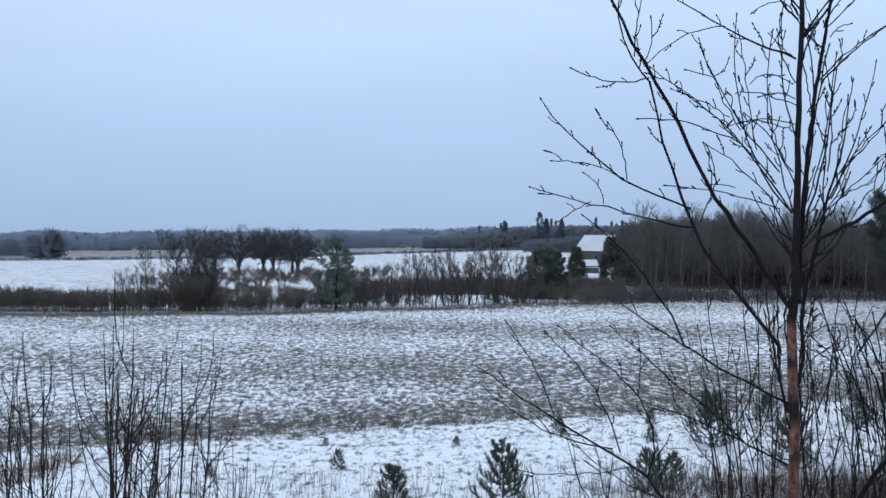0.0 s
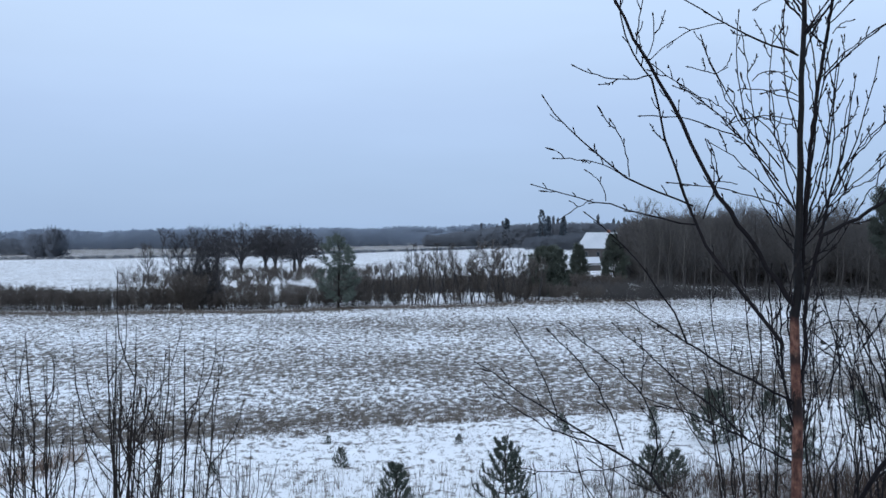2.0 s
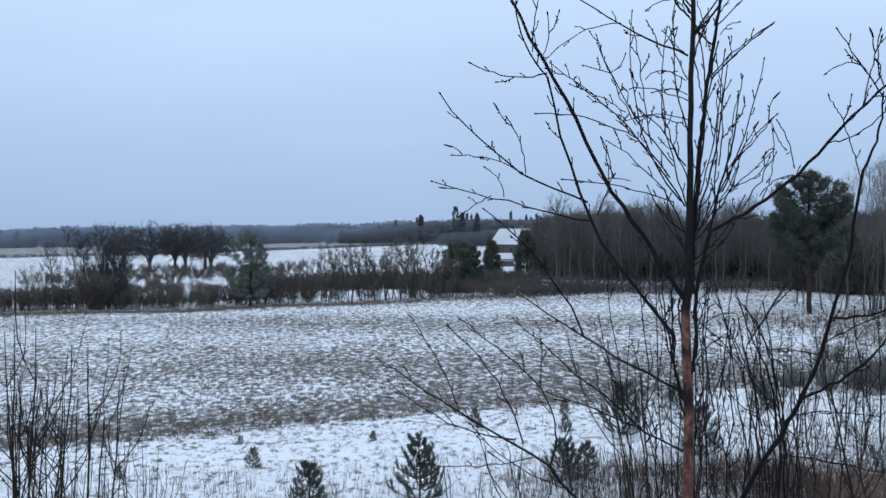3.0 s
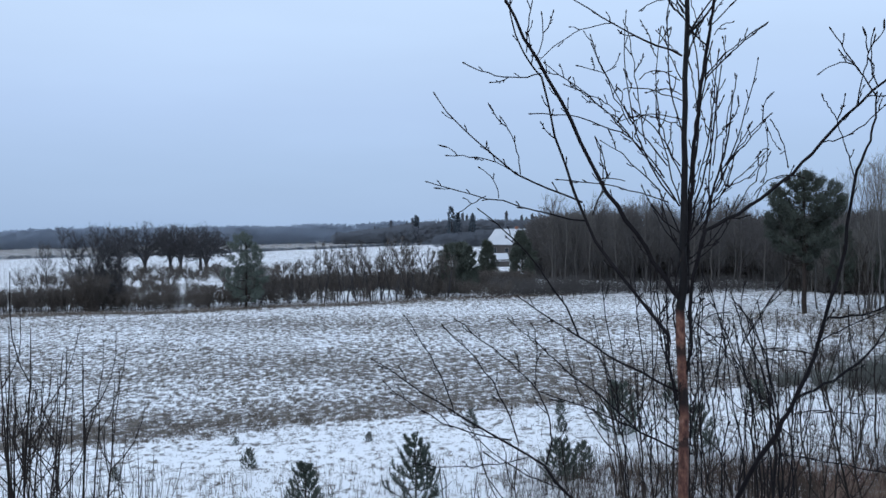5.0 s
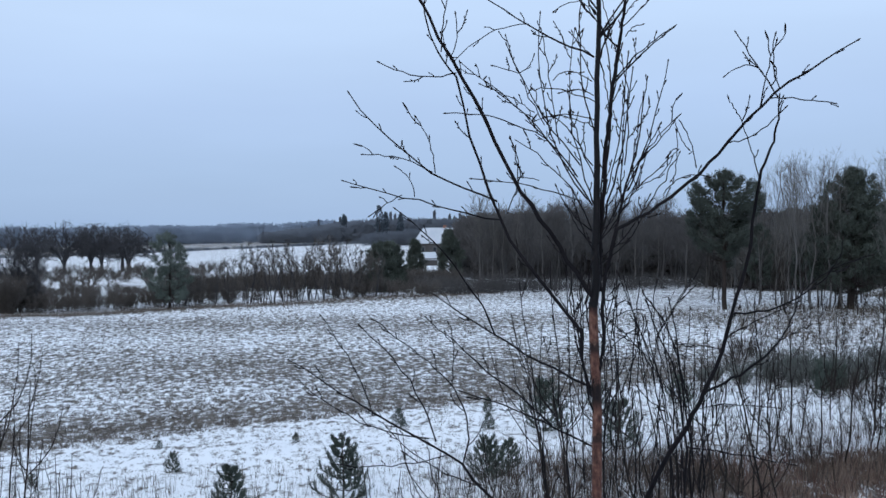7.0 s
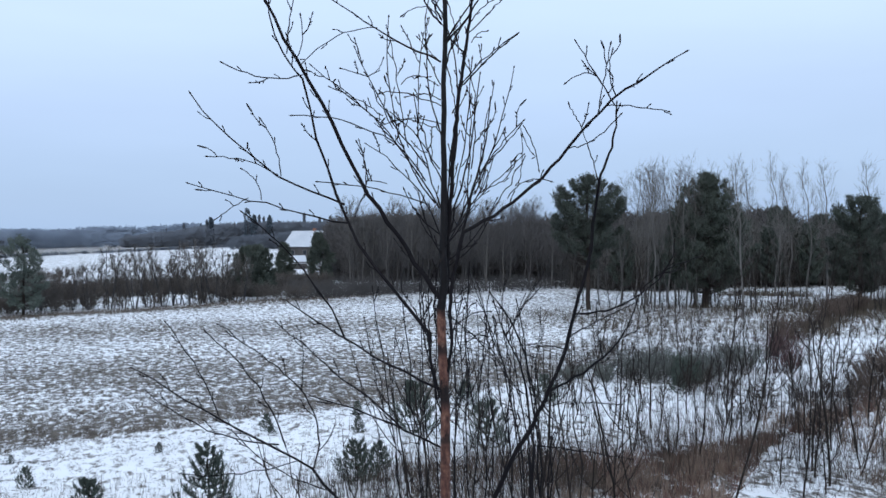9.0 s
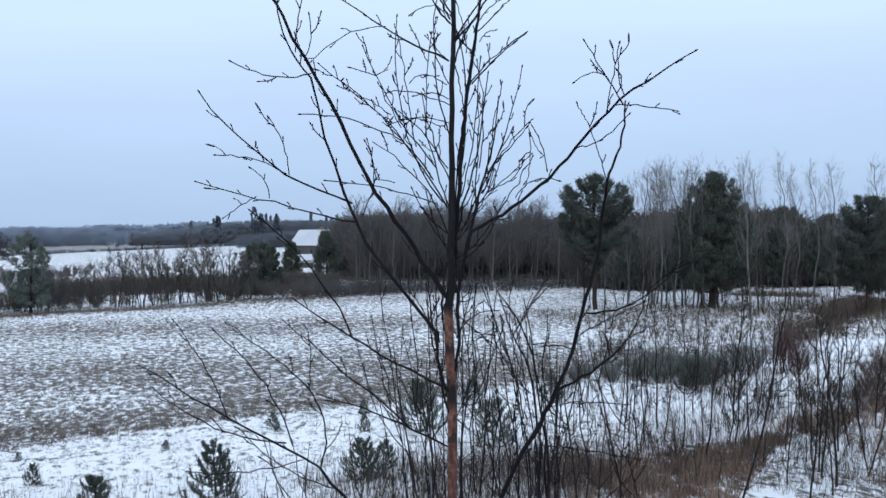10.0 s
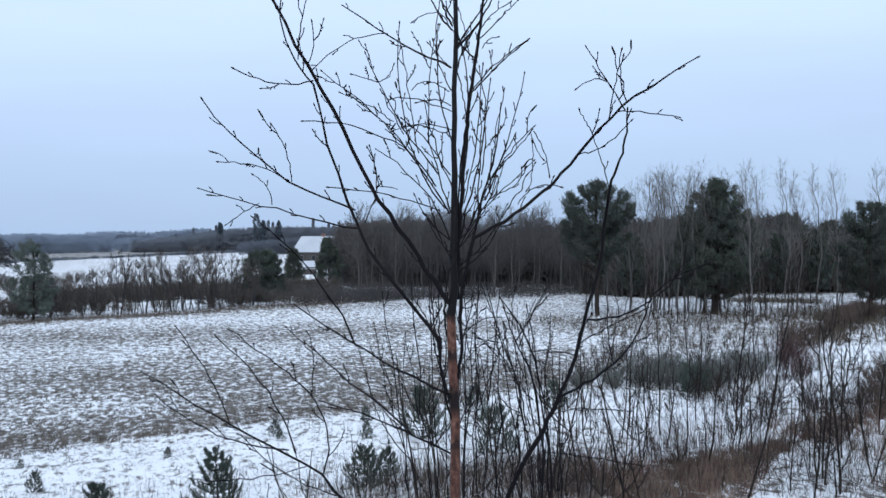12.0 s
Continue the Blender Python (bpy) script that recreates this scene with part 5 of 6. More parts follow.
# ---- hedge and trees along the far edge of the field ----
rnd = random.Random(5)
HEDGE = [bare_shrub("hedge_shrub", 40 + k, 2.1, stand(-44 + k * 1.3, 79.5), "dense leafless brown hedge shrub", 48, 0.35, HEDGE_TWIG, HEDGE_TWIG, 11, 0.015,
                    "hedge shrubs", 0.028, base=1.1) for k in range(4)]
x = -47.0
while x < 16:
    for row in range(2):
        if rnd.random() < (1.0 if x < -8 else 0.34):
            px = x + rnd.uniform(-0.6, 0.6)
            sc = (0.98 if x < -22 else 0.84) * rnd.uniform(0.78, 1.06)
            set_again(rnd.choice(HEDGE), px, float(far_edge(px)) + 1.6 + row * 1.7 + rnd.uniform(-0.5, 0.5), rnd.uniform(0, 360), sc)
    x += 1.05
for i in range(124):
    px = -26 + i * 0.36 + rnd.uniform(-0.4, 0.4)
    low = px < -12
    if not low or rnd.random() < 0.6:
        set_again(rnd.choice(HEDGE), px, 100 + rnd.uniform(-2.5, 2), rnd.uniform(0, 360), rnd.uniform(0.62, 0.98) * (0.62 if low else 1))

bare_shrub("willow_bush", 61, 3.2, stand(-20.9, 79.0), "large rounded leafless willow bush", 130, 0.6, HEDGE_TWIG, HEDGE_TWIG, 16, 0.02, "", 0.024, base=0.4)
for k, (wx, wy, wh) in enumerate(((-21.6, 80.4, 6.7), (-20.6, 80.9, 6.4), (-19.7, 80.2, 5.9))):
    bare_tree("willow", 620 + k, wh, stand(wx, wy), "dense dark leafless willow rising from the hedge", 0.19, 0.010, 0.06, 90, 18, 5, OAK_TWIG, OAK_TWIG, 0.9, "willows", "tree", 0.09, 0.02)
OAKS = ((-32.9, 155, 8.1, 5.0, 71), (-27.4, 155, 7.9, 4.7, 73), (-23.2, 153, 7.4, 4.7, 74), (-38.0, 160, 7.6, 4.4, 75), (-30.2, 162, 8.0, 4.8, 76), (-25.6, 163, 7.9, 4.8, 78))
for ox, oy, oh, reach, seed in OAKS:
    dome_tree("spreading_tree", seed, oh, reach, stand(ox, oy), "dark spreading leafless tree with a forked trunk", OAK_TWIG, OAK_TWIG, "spreading trees")
UNDER = [bare_shrub("hedge_shrub", 77 + k, 1.5, stand(-31 + 4 * k, 146), "low leafless shrub with snow around it", 34, 0.9, HEDGE_TWIG, HEDGE_TWIG, 9, 0.02, "hedge shrubs", 0.026, base=0.8) for k in range(2)]
for i in range(74):
    ux = -39 + i * 0.4 + rnd.uniform(-0.5, 0.5)
    set_again(rnd.choice(UNDER), ux, (138 if i % 3 else 122) + rnd.uniform(-14, 14), rnd.uniform(0, 360), rnd.choice((0.5, 0.8, 1.0, 1.25)) * rnd.uniform(0.8, 1.15))
bare_tree("bare_tree", 64, 4.9, stand(-34.8, 113), "small pale leafless tree", 0.34, 0.013, 0.2, 34, 12)
PALE = bare_shrub("hedge_shrub", 65, 3.0, stand(-36.4, 110), "leafless brown shrub beside the snowfield", 24, 0.5, HEDGE_TWIG, HEDGE_TWIG, 8, 0.02, "hedge shrubs", 0.02)
for ux, uy, us in ((-33.2, 112, 0.9), (-37.6, 112, 0.7), (-31.6, 111, 0.8), (-30, 113, 1.0)):
    set_again(PALE, ux, uy, rnd.uniform(0, 360), us)
tall_pine(66, 6.0, stand(-9.0, 79.7), "snow-dusted open young pine",
          ((0.1, 0.25), (0.25, 0.34), (0.45, 0.32), (0.65, 0.30), (0.82, 0.25), (0.92, 0.17), (1.0, 0.06)), 10, 1, 0.02, NEEDLE_FROST, "", 0.6)
ALDER = [bare_tree("alder", 80 + k, 5.0, stand(ax, ay), "slender many-stemmed leafless alder", 0.22, 0.016, 0.2, 44, 11, 4, OAK_TWIG, HEDGE_TWIG, 1.1, "alders", "tree", 0.11, 0.024)
         for k, (ax, ay) in enumerate(((-2.8, 83.5), (0.3, 84), (2.2, 84.5), (4.9, 85)))]
for ax, ay, sc in ((-5.6, 82.5, 0.7), (-1.6, 84.5, 0.85), (3.4, 83.6, 1.05), (6.4, 85, 0.95), (7.2, 87, 0.8), (-6.9, 84, 0.6), (1.2, 88, 0.7), (-4.4, 83.4, 0.8), (-0.8, 83.2, 0.95), (1.6, 83.8, 1.0), (2.8, 85.5, 0.9), (5.6, 84, 0.8), (-8.0, 81.8, 0.55), (8.2, 85.6, 0.75)):
    set_again(rnd.choice(ALDER), ax, ay, rnd.uniform(0, 360), sc)
pine("juniper", 90, 4.5, stand(9.6, 92), "dense dark rounded juniper", 0.44, 0.04, 70, 10, 0.34, 0.07, 22, NEEDLE, 0.32, "junipers", "juniper")
pine("juniper", 91, 4.4, stand(11.0, 93.5), "dense dark juniper beside a larger one", 0.30, 0.05, 44, 8, 0.34, 0.07, 22, NEEDLE, 0.5, "junipers", "juniper")
pine("spruce", 92, 4.8, stand(14.5, 104), "dark spruce in front of the house", 0.31, 0.03, 60, 6, 0.4, 0.08, 20, NEEDLE, 0.85, "spruces", "spruce tree")
pine("spruce", 93, 5.9, stand(19.6, 112), "dark spruce beside the house", 0.34, 0.03, 70, 7, 0.45, 0.09, 20, NEEDLE, 0.8, "spruces", "spruce tree")

# ---- the wood on the right ----
KINDS = [bare_tree("woodland_tree", 100 + k, 8.6, stand(19 + 4.6 * k, 92 - 0.3 * k), "slim leafless woodland tree with brown crown", 0.24, 0.010, 0.25, 30, 11, 1,
                   PALE_BARK if k % 3 == 0 else WOOD_BARK, WOOD_TWIG, 1.05, "woodland trees", "tree", 0.12, 0.03) for k in range(6)]
FRONT = ((16, 92), (23, 91), (35, 91), (45, 88), (56, 83), (80, 76))
for i in range(250):
    px = rnd.uniform(18.5, 82)
    deep = 27 * rnd.random() ** 1.3
    py = float(np.interp(px, [p[0] for p in FRONT], [p[1] for p in FRONT])) + deep
    set_again(rnd.choice(KINDS), px + deep * 0.25, py, rnd.uniform(0, 360), rnd.uniform(0.72, 0.98) * (0.86 + 0.14 * min(1, (px - 18) / 8) if px < 40 else 0.84))
woods("wood_brush", 8, ((23.2, 112), (72, 92), 18), 1380, 9.4, 11.6, WOOD_TWIG, "dense leafless brush inside the wood", 0.0, 90, 0.22, 0.15, 1.0, 0.6)
woods("wood_brush", 17, ((22.6, 113), (33, 111), 8), 300, 8.6, 10.0, WOOD_TWIG, "dense leafless brush beside the house", 0.0, 90, 0.22, 0.15, 1.0, 0.6)
woods("wood_brush", 9, ((68, 104), (135, 92), 30), 800, 6.6, 8.6, WOOD_TWIG, "dense leafless brush deep in the wood", 0.0, 66, 0.2, 0.15, 1.0, 0.6)
woods("wood_floor_brush", 10, ((15, 85.5), (44, 89.5), 8), 560, 0.7, 2.0, WOOD_TWIG, "low brown undergrowth at the edge of the wood", 0.0, 40, 0.5, 0.25)
woods("wood_floor_brush", 15, ((12.6, 86.5), (23, 88.5), 4), 150, 0.8, 2.4, WOOD_TWIG, "brown undergrowth between the house and the wood", 0.0, 60, 0.4, 0.2)
woods("wood_brush", 16, ((43.5, 88), (54, 85), 6), 200, 6.4, 8.8, BIRCH_TWIG, "dense tall leafless brush between the pines", 0.0, 56, 0.16, 0.12)
woods("wood_brush", 13, ((43, 84.5), (82, 75), 10), 680, 5.4, 7.4, BIRCH_TWIG, "hazy leafless brush behind the pines", 0.0, 60, 0.2, 0.14)
woods("wood_floor_brush", 14, ((44, 57), (64, 60), 6), 170, 0.5, 1.1, HEDGE_TWIG, "low brown undergrowth beneath the pines", 0.0, 36, 0.6, 0.25)
tall_pine(120, 10.1, stand(32.1, 66, 20), "tall dark pine with a broad lumpy crown",
          ((0.34, 0.10), (0.44, 0.20), (0.54, 0.27), (0.7, 0.30), (0.83, 0.30), (0.88, 0.22), (0.94, 0.14), (1.0, 0.04)), 17, 1, 0.0, None, "tall pines", 0.9)
tall_pine(121, 10.3, stand(41.0, 64), "broad dark pine with a cone-shaped crown",
          ((0.14, 0.22), (0.24, 0.31), (0.4, 0.35), (0.55, 0.32), (0.7, 0.265), (0.85, 0.18), (0.93, 0.12), (1.0, 0.04)), 32, 3, 0.0, None, "tall pines", 0.85)
tall_pine(122, 8.3, stand(53.6, 62), "dark flat-topped pine dusted with snow",
          ((0.12, 0.2), (0.3, 0.3), (0.55, 0.32), (0.75, 0.33), (0.88, 0.27), (0.95, 0.17), (1.0, 0.06)), 17, 1, 0.0, None, "tall pines", 0.9)
BACK_PINES = [pine("pine", 123 + k, 7.8, stand(bx, by), "dark pine behind bare birches", 0.26, 0.1, 60, 12, 0.36, 0.06, 22, NEEDLE, 0.5, "back pines")
              for k, (bx, by) in enumerate(((57.6, 84.5), (61.5, 83)))]
for bx, by, sc in ((55.2, 85, 0.8), (59.6, 86, 0.86), (63.6, 84, 0.84), (66.0, 82, 0.9), (69.0, 83, 0.82), (44.6, 84, 0.74), (47.4, 82, 0.7), (62, 79, 0.78), (58.4, 80, 0.74)):
    set_again(rnd.choice(BACK_PINES), bx, by, rnd.uniform(0, 360), sc)
TALL = [bare_tree("tall_birch", 130 + k, 10.2, stand(tx, ty), "tall thin leafless birch", 0.13, 0.006, 0.3, 22, 7, 1, PALE_BARK, BIRCH_TWIG, 1.7, "tall birches", "tree", 0.09, 0.014)
        for k, (tx, ty) in enumerate(((35.4, 62), (37.6, 54.4), (47.5, 63)))]
for tx, ty, sc in ((36.2, 65, 0.95), (37.3, 66.5, 1.0), (38.6, 69, 1.05), (39.6, 70, 1.08), (41, 71, 1.1), (36.9, 70, 0.98), (45.3, 66.5, 1.02), (46.4, 66, 1.05), (52.3, 71, 1.15),
                   (53.2, 68, 1.08), (56, 69, 1.1), (58, 66, 1.1), (34.5, 69, 0.95), (40.2, 64, 0.8), (43.6, 63, 0.75), (44.5, 60, 0.7),
                   (18.9, 91, 0.78), (20.2, 90.6, 0.84), (21.4, 91, 0.8), (22.5, 90.4, 0.76), (25.2, 90.5, 0.8), (27.8, 90, 0.82)):
    set_again(rnd.choice(TALL), tx, ty, rnd.uniform(0, 360), sc)
for i in range(13):
    a, d = radians(rnd.uniform(27.6, 33.6)), rnd.uniform(74, 84)
    set_again(rnd.choice(TALL), d * math.sin(a), d * math.cos(a), rnd.uniform(0, 360), rnd.uniform(0.82, 1.06))
THIN = [slim_sapling("slim_tree", 150 + k, 4.2, stand(33 + 2.5 * k, 60 - k), "thin dark leafless sapling at the edge of the wood", "thin trees", None, 0.10, False) for k in range(4)]
for i in range(85):
    px = rnd.uniform(33, 60)
    py = float(np.interp(px, (27, 38, 56), (70, 60, 52))) + rnd.uniform(-4, 10)
    set_again(rnd.choice(THIN), px, py, rnd.uniform(0, 360), rnd.uniform(0.4, 1.25))

# ---- pine saplings on the snowy strip ----
SAPS = [young_pine("pine_sapling", 170 + k, h, stand(sx, sy), "small green pine sapling standing in snow", "pine saplings", broad)
        for k, (sx, sy, h, broad) in enumerate(((1.41, 22.6, 1.5, 1.22), (-1.12, 21.6, 1.25, 1.22), (8.05, 28.7, 1.6, 1.4), (9.4, 25.8, 1.35, 1.7), (5.1, 23.7, 0.98, 1.6)))]
for k, sx, sy, sc in ((0, -2.9, 26.4, 0.36), (0, 3.7, 30.6, 0.36), (1, 7.0, 32.3, 0.42), (2, 14.0, 32.4, 0.65), (3, 19.4, 32, 0.55), (0, 3.8, 30.2, 0.2), (1, -6.2, 25.4, 0.3),
                      (0, 6.4, 29.4, 0.35), (1, -3.6, 29.3, 0.22), (2, 21.0, 33.5, 0.45), (4, 5.9, 24.6, 0.7), (2, 11.2, 33.0, 0.6), (0, 0.4, 29.0, 0.2), (1, 2.0, 27.0, 0.18)):
    set_again(SAPS[k], sx, sy, rnd.uniform(0, 360), sc)

# ---- willow bushes on the left, below the bank ----
def tall_bush(seed, x, y, height, stems, label, stout=0.0190, lean_most=0.20, wide=0.8):
    r = random.Random(seed)
    ob = thing("willow_bush", stand(x, y), label, "bush", "bushes below the bank")
    for k in range(stems):
        a, lean = r.uniform(0, 6.28), lean_most * math.sqrt(r.random())
        hh = height * r.uniform(0.74, 1.0)
        end = arr(math.cos(a) * lean, math.sin(a) * lean, 1) * hh
        foot = arr(math.cos(a), math.sin(a), 0) * r.uniform(0.05, wide)
        path = bent(foot - arr(0, 0, 0.15), foot + end * 0.5 + arr(math.cos(a), math.sin(a), 0) * 0.10, foot + end, 10, 0.018, r)
        st = Sticks()
        st.tube(path, stout * hh / height * (1 - np.linspace(0, 1, 10)) ** 0.7 + 0.2 * stout, 5)
        s = part("stem", st, SHRUB, ob)
        for j in range(6):
            fine = Sticks()
            p3, d3, l3 = [], [], []
            p, d = along(path, r.uniform(0.25, 0.9))
            b = r.uniform(0, 6.28)
            ln = height * r.uniform(0.10, 0.26)
            side = arr(math.cos(b), math.sin(b), 0)
            tw = bent(p, p + (side * 0.45 + d * 0.5) * ln * 0.5, p + (side * 0.42 + d) * ln, 5, 0.008, r)
            fine.tube(tw, np.linspace(0.4, 0.2, 5) * stout, 4)
            for _ in range(5):
                q, e = along(tw, r.uniform(0.2, 1))
                p3.append(q), d3.append(e + arr(r.gauss(0, 0.4), r.gauss(0, 0.4), 0.2)), l3.append(r.uniform(0.06, 0.22))
            for _ in range(9):
                q, e = along(tw, r.uniform(0.2, 1))
                p3.append(q), d3.append(e + arr(r.gauss(0, 0.5), r.gauss(0, 0.5), 0)), l3.append(0.03)
            fine.spikes(p3, d3, np.array(l3) * height / 4.5, 0.5 * stout)
            part("twig", fine, SHRUB, s)
    return ob


tall_bush(201, -4.45, 12.3, 5.5, 8, "tall leafless willow bush with upright dark stems", 0.021, 0.18, 0.4)
tall_bush(202, -3.95, 12.4, 5.3, 7, "tall leafless willow bush with thick upright stems", 0.021, 0.19, 0.4)
tall_bush(203, -4.95, 12.1, 5.05, 7, "leaning leafless willow bush with dark stems", 0.018, 0.22, 0.6)
tall_bush(204, -5.4, 12.3, 4.95, 6, "leafless willow bush with thin dark stems", 0.018, 0.22, 0.5)
tall_bush(205, -5.95, 12.4, 4.9, 6, "leafless willow bush beside brown grass", 0.017, 0.2, 0.4)
tall_bush(209, -3.3, 12.6, 4.35, 6, "lower leafless willow bush in snow", 0.016, 0.2, 0.35)
tall_bush(210, -2.6, 12.8, 3.9, 5, "small leafless willow bush in snow", 0.014, 0.2, 0.3)
tall_bush(206, 1.6, 5.6, 2.2, 14, "young leafless bush on the slope behind the birch", 0.0095, 0.30, 0.6)
tall_bush(207, 2.3, 5.6, 2.7, 8, "young leafless bush with crossing dark stems", 0.0095, 0.32, 0.35)
tall_bush(208, 2.9, 5.2, 2.6, 8, "leafless bush with crossing dark stems", 0.0095, 0.32, 0.35)

# ---- scrub on the right ----
LOW = [slim_sapling("slim_sapling", 220 + k, 3.0, stand(sx, sy), "slim dark leafless sapling in snow", "slim saplings", None, 0.17) for k, (sx, sy) in enumerate(((9.4, 18), (12.3, 22.5), (16.2, 24), (18.6, 27.5), (14, 27)))]
STEMS = ((18.0, 26.8, 1.55), (17.8, 25.1, 1.35), (14.3, 22.5, 1.2), (24.1, 40.0, 1.3), (23.4, 40.3, 1.1), (16.2, 20.3, 1.3), (16.0, 19.5, 1.5), (18.0, 20.7, 1.0), 
         (19.5, 25.3, 1.0), (23.6, 29.7, 1.1), (24.2, 29.5, 1.2), (19.3, 26.7, 0.8), (16.9, 31.5, 0.8), (15.3, 26.9, 1.35), (13.8, 24.9, 1.0), (14.6, 25.4, 0.9), 
         (24.7, 36.9, 1.2), (27.0, 38.9, 1.1), (16.1, 24.3, 0.8), (14.9, 19.9, 0.9), (31.6, 37.1, 0.9), (19.4, 31.4, 1.1), (18.5, 28.3, 0.8), (15.8, 20.1, 1.1), 
         (19.4, 23.1, 1.1), (21.7, 24.7, 1.2), (21.6, 41.0, 0.7), (20.8, 41.3, 1.0),
         (16.6, 20.9, 1.2), (17.4, 20.1, 1.0), (18.6, 22.6, 1.2), (17.0, 21.9, 0.8), (15.4, 18.9, 0.9), (20.3, 23.6, 1.0))
for sx, sy, sc in STEMS:
    set_again(rnd.choice(LOW), sx, sy, rnd.uniform(0, 360), sc)
for i in range(54):
    a, d = radians(rnd.uniform(21, 43)), 21 + 27 * rnd.random() ** 0.9
    set_again(rnd.choice(LOW), d * math.sin(a), d * math.cos(a), rnd.uniform(0, 360), rnd.choice((0.35, 0.5, 0.7, 0.95, 1.1)) * rnd.uniform(0.85, 1.15))
THICKETS = ((17.4, 36.6, 0.7), (18.4, 36.3, 0.95), (19.2, 35.6, 1.2), (20.0, 36.4, 1.35), (20.8, 35.6, 1.5), (21.6, 36.2, 1.4), (22.4, 35.2, 1.25), (23.2, 36.0, 1.3), (24.2, 36.6, 1.3),
            (19.8, 34.6, 1.0), (20.9, 34.4, 1.15), (22.0, 34.2, 1.0), (25.0, 36.2, 1.5), (25.8, 36.8, 1.4), (16.8, 36.4, 0.6), (18.0, 35.4, 0.7))
for k, (sx, sy, h) in enumerate(THICKETS):
    bare_shrub("thicket", 240 + k, h, stand(sx, sy), "low rounded grey-green leafless thicket", 46, 0.9, THICKET_TWIG, THICKET_TWIG, 12, 0.010, "thickets", 0.014, base=0.3)
for k, (jx, jy, jh) in enumerate(((20.5, 33.6, 1.0), (21.1, 33.9, 0.8))):
    pine("juniper", 246 + k, jh, stand(jx, jy), "low dark green juniper in the thicket", 0.6, 0.04, 34, 8, 0.12, 0.03, 14, NEEDLE_FROST, 0.3, "low junipers", "juniper")
for k, (sx, sy, h) in enumerate(((26.2, 35.5, 2.0), (27.0, 36.0, 1.9), (26.4, 34.7, 1.5))):
    bare_shrub("red_bush", 250 + k, h, stand(sx, sy), "leafless bush with dark purple-red twigs", 20, 0.5, PURPLE_TWIG, PURPLE_TWIG, 11, 0.014, "red bushes", 0.014)
SCRUB = [bare_shrub("scrub_shrub", 270 + k, 1.0, stand(sx, sy), "low leafless scrub in snow", 26, 0.55, SHRUB, SHRUB_TWIG, 9, 0.010, "scrub shrubs", 0.010, base=0.9)
         for k, (sx, sy) in enumerate(((13.5, 23.2), (17.6, 26.0), (21.6, 30.2)))]
for i in range(34):
    a, d = radians(rnd.uniform(24, 43)), rnd.uniform(33, 50)
    set_again(rnd.choice(SCRUB), d * math.sin(a), d * math.cos(a), rnd.uniform(0, 360), rnd.uniform(0.5, 1.25))
BROWN = bare_shrub("brown_shrub", 260, 1.7, stand(32, 43), "rusty brown leafless shrub", 40, 0.7, BROWN_TWIG, BROWN_TWIG, 10, 0.012, "brown shrubs", 0.016)
for sx, sy, sc in ((34, 45, 0.8), (37, 47.4, 0.7), (42, 51.5, 0.8), (45, 54, 0.9), (30.5, 41, 0.7), (48, 56, 1.0), (25.6, 29.4, 0.7), (27, 30.4, 0.9), (28.5, 31, 1.1), (24, 27.2, 0.5), (27.6, 29.2, 1.0), (29.4, 32.2, 1.1)):
    set_again(BROWN, sx, sy, rnd.uniform(0, 360), sc)

for i in range(12):
    s = rnd.random()
    set_again(BROWN, 40.5 + 13 * s + rnd.uniform(-1, 1), 51 + 11.5 * s + rnd.uniform(-2, 2), rnd.uniform(0, 360), rnd.uniform(0.5, 0.9))
for i in range(6):
    s = rnd.random()
    bx, by = 12 + 13.5 * s, 21.0 + 7.2 * s
    set_again(BROWN, bx + rnd.uniform(-0.7, 0.7), by + rnd.uniform(-0.6, 0.6), rnd.uniform(0, 360), rnd.uniform(0.24, 0.44))

# ---- grass and weeds ----
def grass(name, seed, n, spot, tall, per, mat, label, width=0.012, spread=0.35):
    np.random.seed(seed)
    x, y = spot(n)
    z = land(x, y)
    p = np.repeat(np.stack([x, y, z - 0.02], -1), per, 0) + np.random.normal(0, 0.05, (len(x) * per, 3)) * arr(1, 1, 0)
    d = np.random.normal(0, spread, (len(p), 3)) + arr(0, 0, 1)
    d[:, 2] = np.abs(d[:, 2]) + 0.15
    st = Sticks()
    st.blades(p, d, np.random.uniform(0.45, 1.0, len(p)) * tall, width)
    tagged(part(name, st, mat), label, "grass", kind="stuff")


def in_field(n):
    y = 30 + 56 * np.random.random(n) ** 1.4
    x = np.random.uniform(-0.52, 0.85, n) * y
    keep = (y > near_edge(x) - 0.3) & (y < far_edge(x)) & (np.array([noise.noise((a * 1.7, b * 0.9, 3)) for a, b in zip(x, y)]) > np.random.uniform(-0.5, 0.25, n))
    return x[keep], y[keep]


def along_line(line, half):
    def spot(n):
        i = np.random.randint(0, len(line) - 1, n)
        a, b = np.array(line)[i], np.array(line)[i + 1]
        p = a + (b - a) * np.random.random((n, 1)) + np.random.normal(0, half, (n, 2))
        return p[:, 0], p[:, 1]
    return spot


def patch(x0, x1, y0, y1):
    def spot(n):
        return np.random.uniform(x0, x1, n), np.random.uniform(y0, y1, n)
    return spot


def clumped(spot, size=0.9, bare=0.0):
    """Keeps the growth in uneven clumps with gaps between them."""
    def chosen(n):
        x, y = spot(int(n * 2.2))
        keep = np.array([noise.noise((a / size, b / size, 7)) + 0.5 * noise.noise((a * 2.7 / size, b * 2.7 / size, 2)) for a, b in zip(x, y)]) > bare
        return x[keep], y[keep]
    return chosen


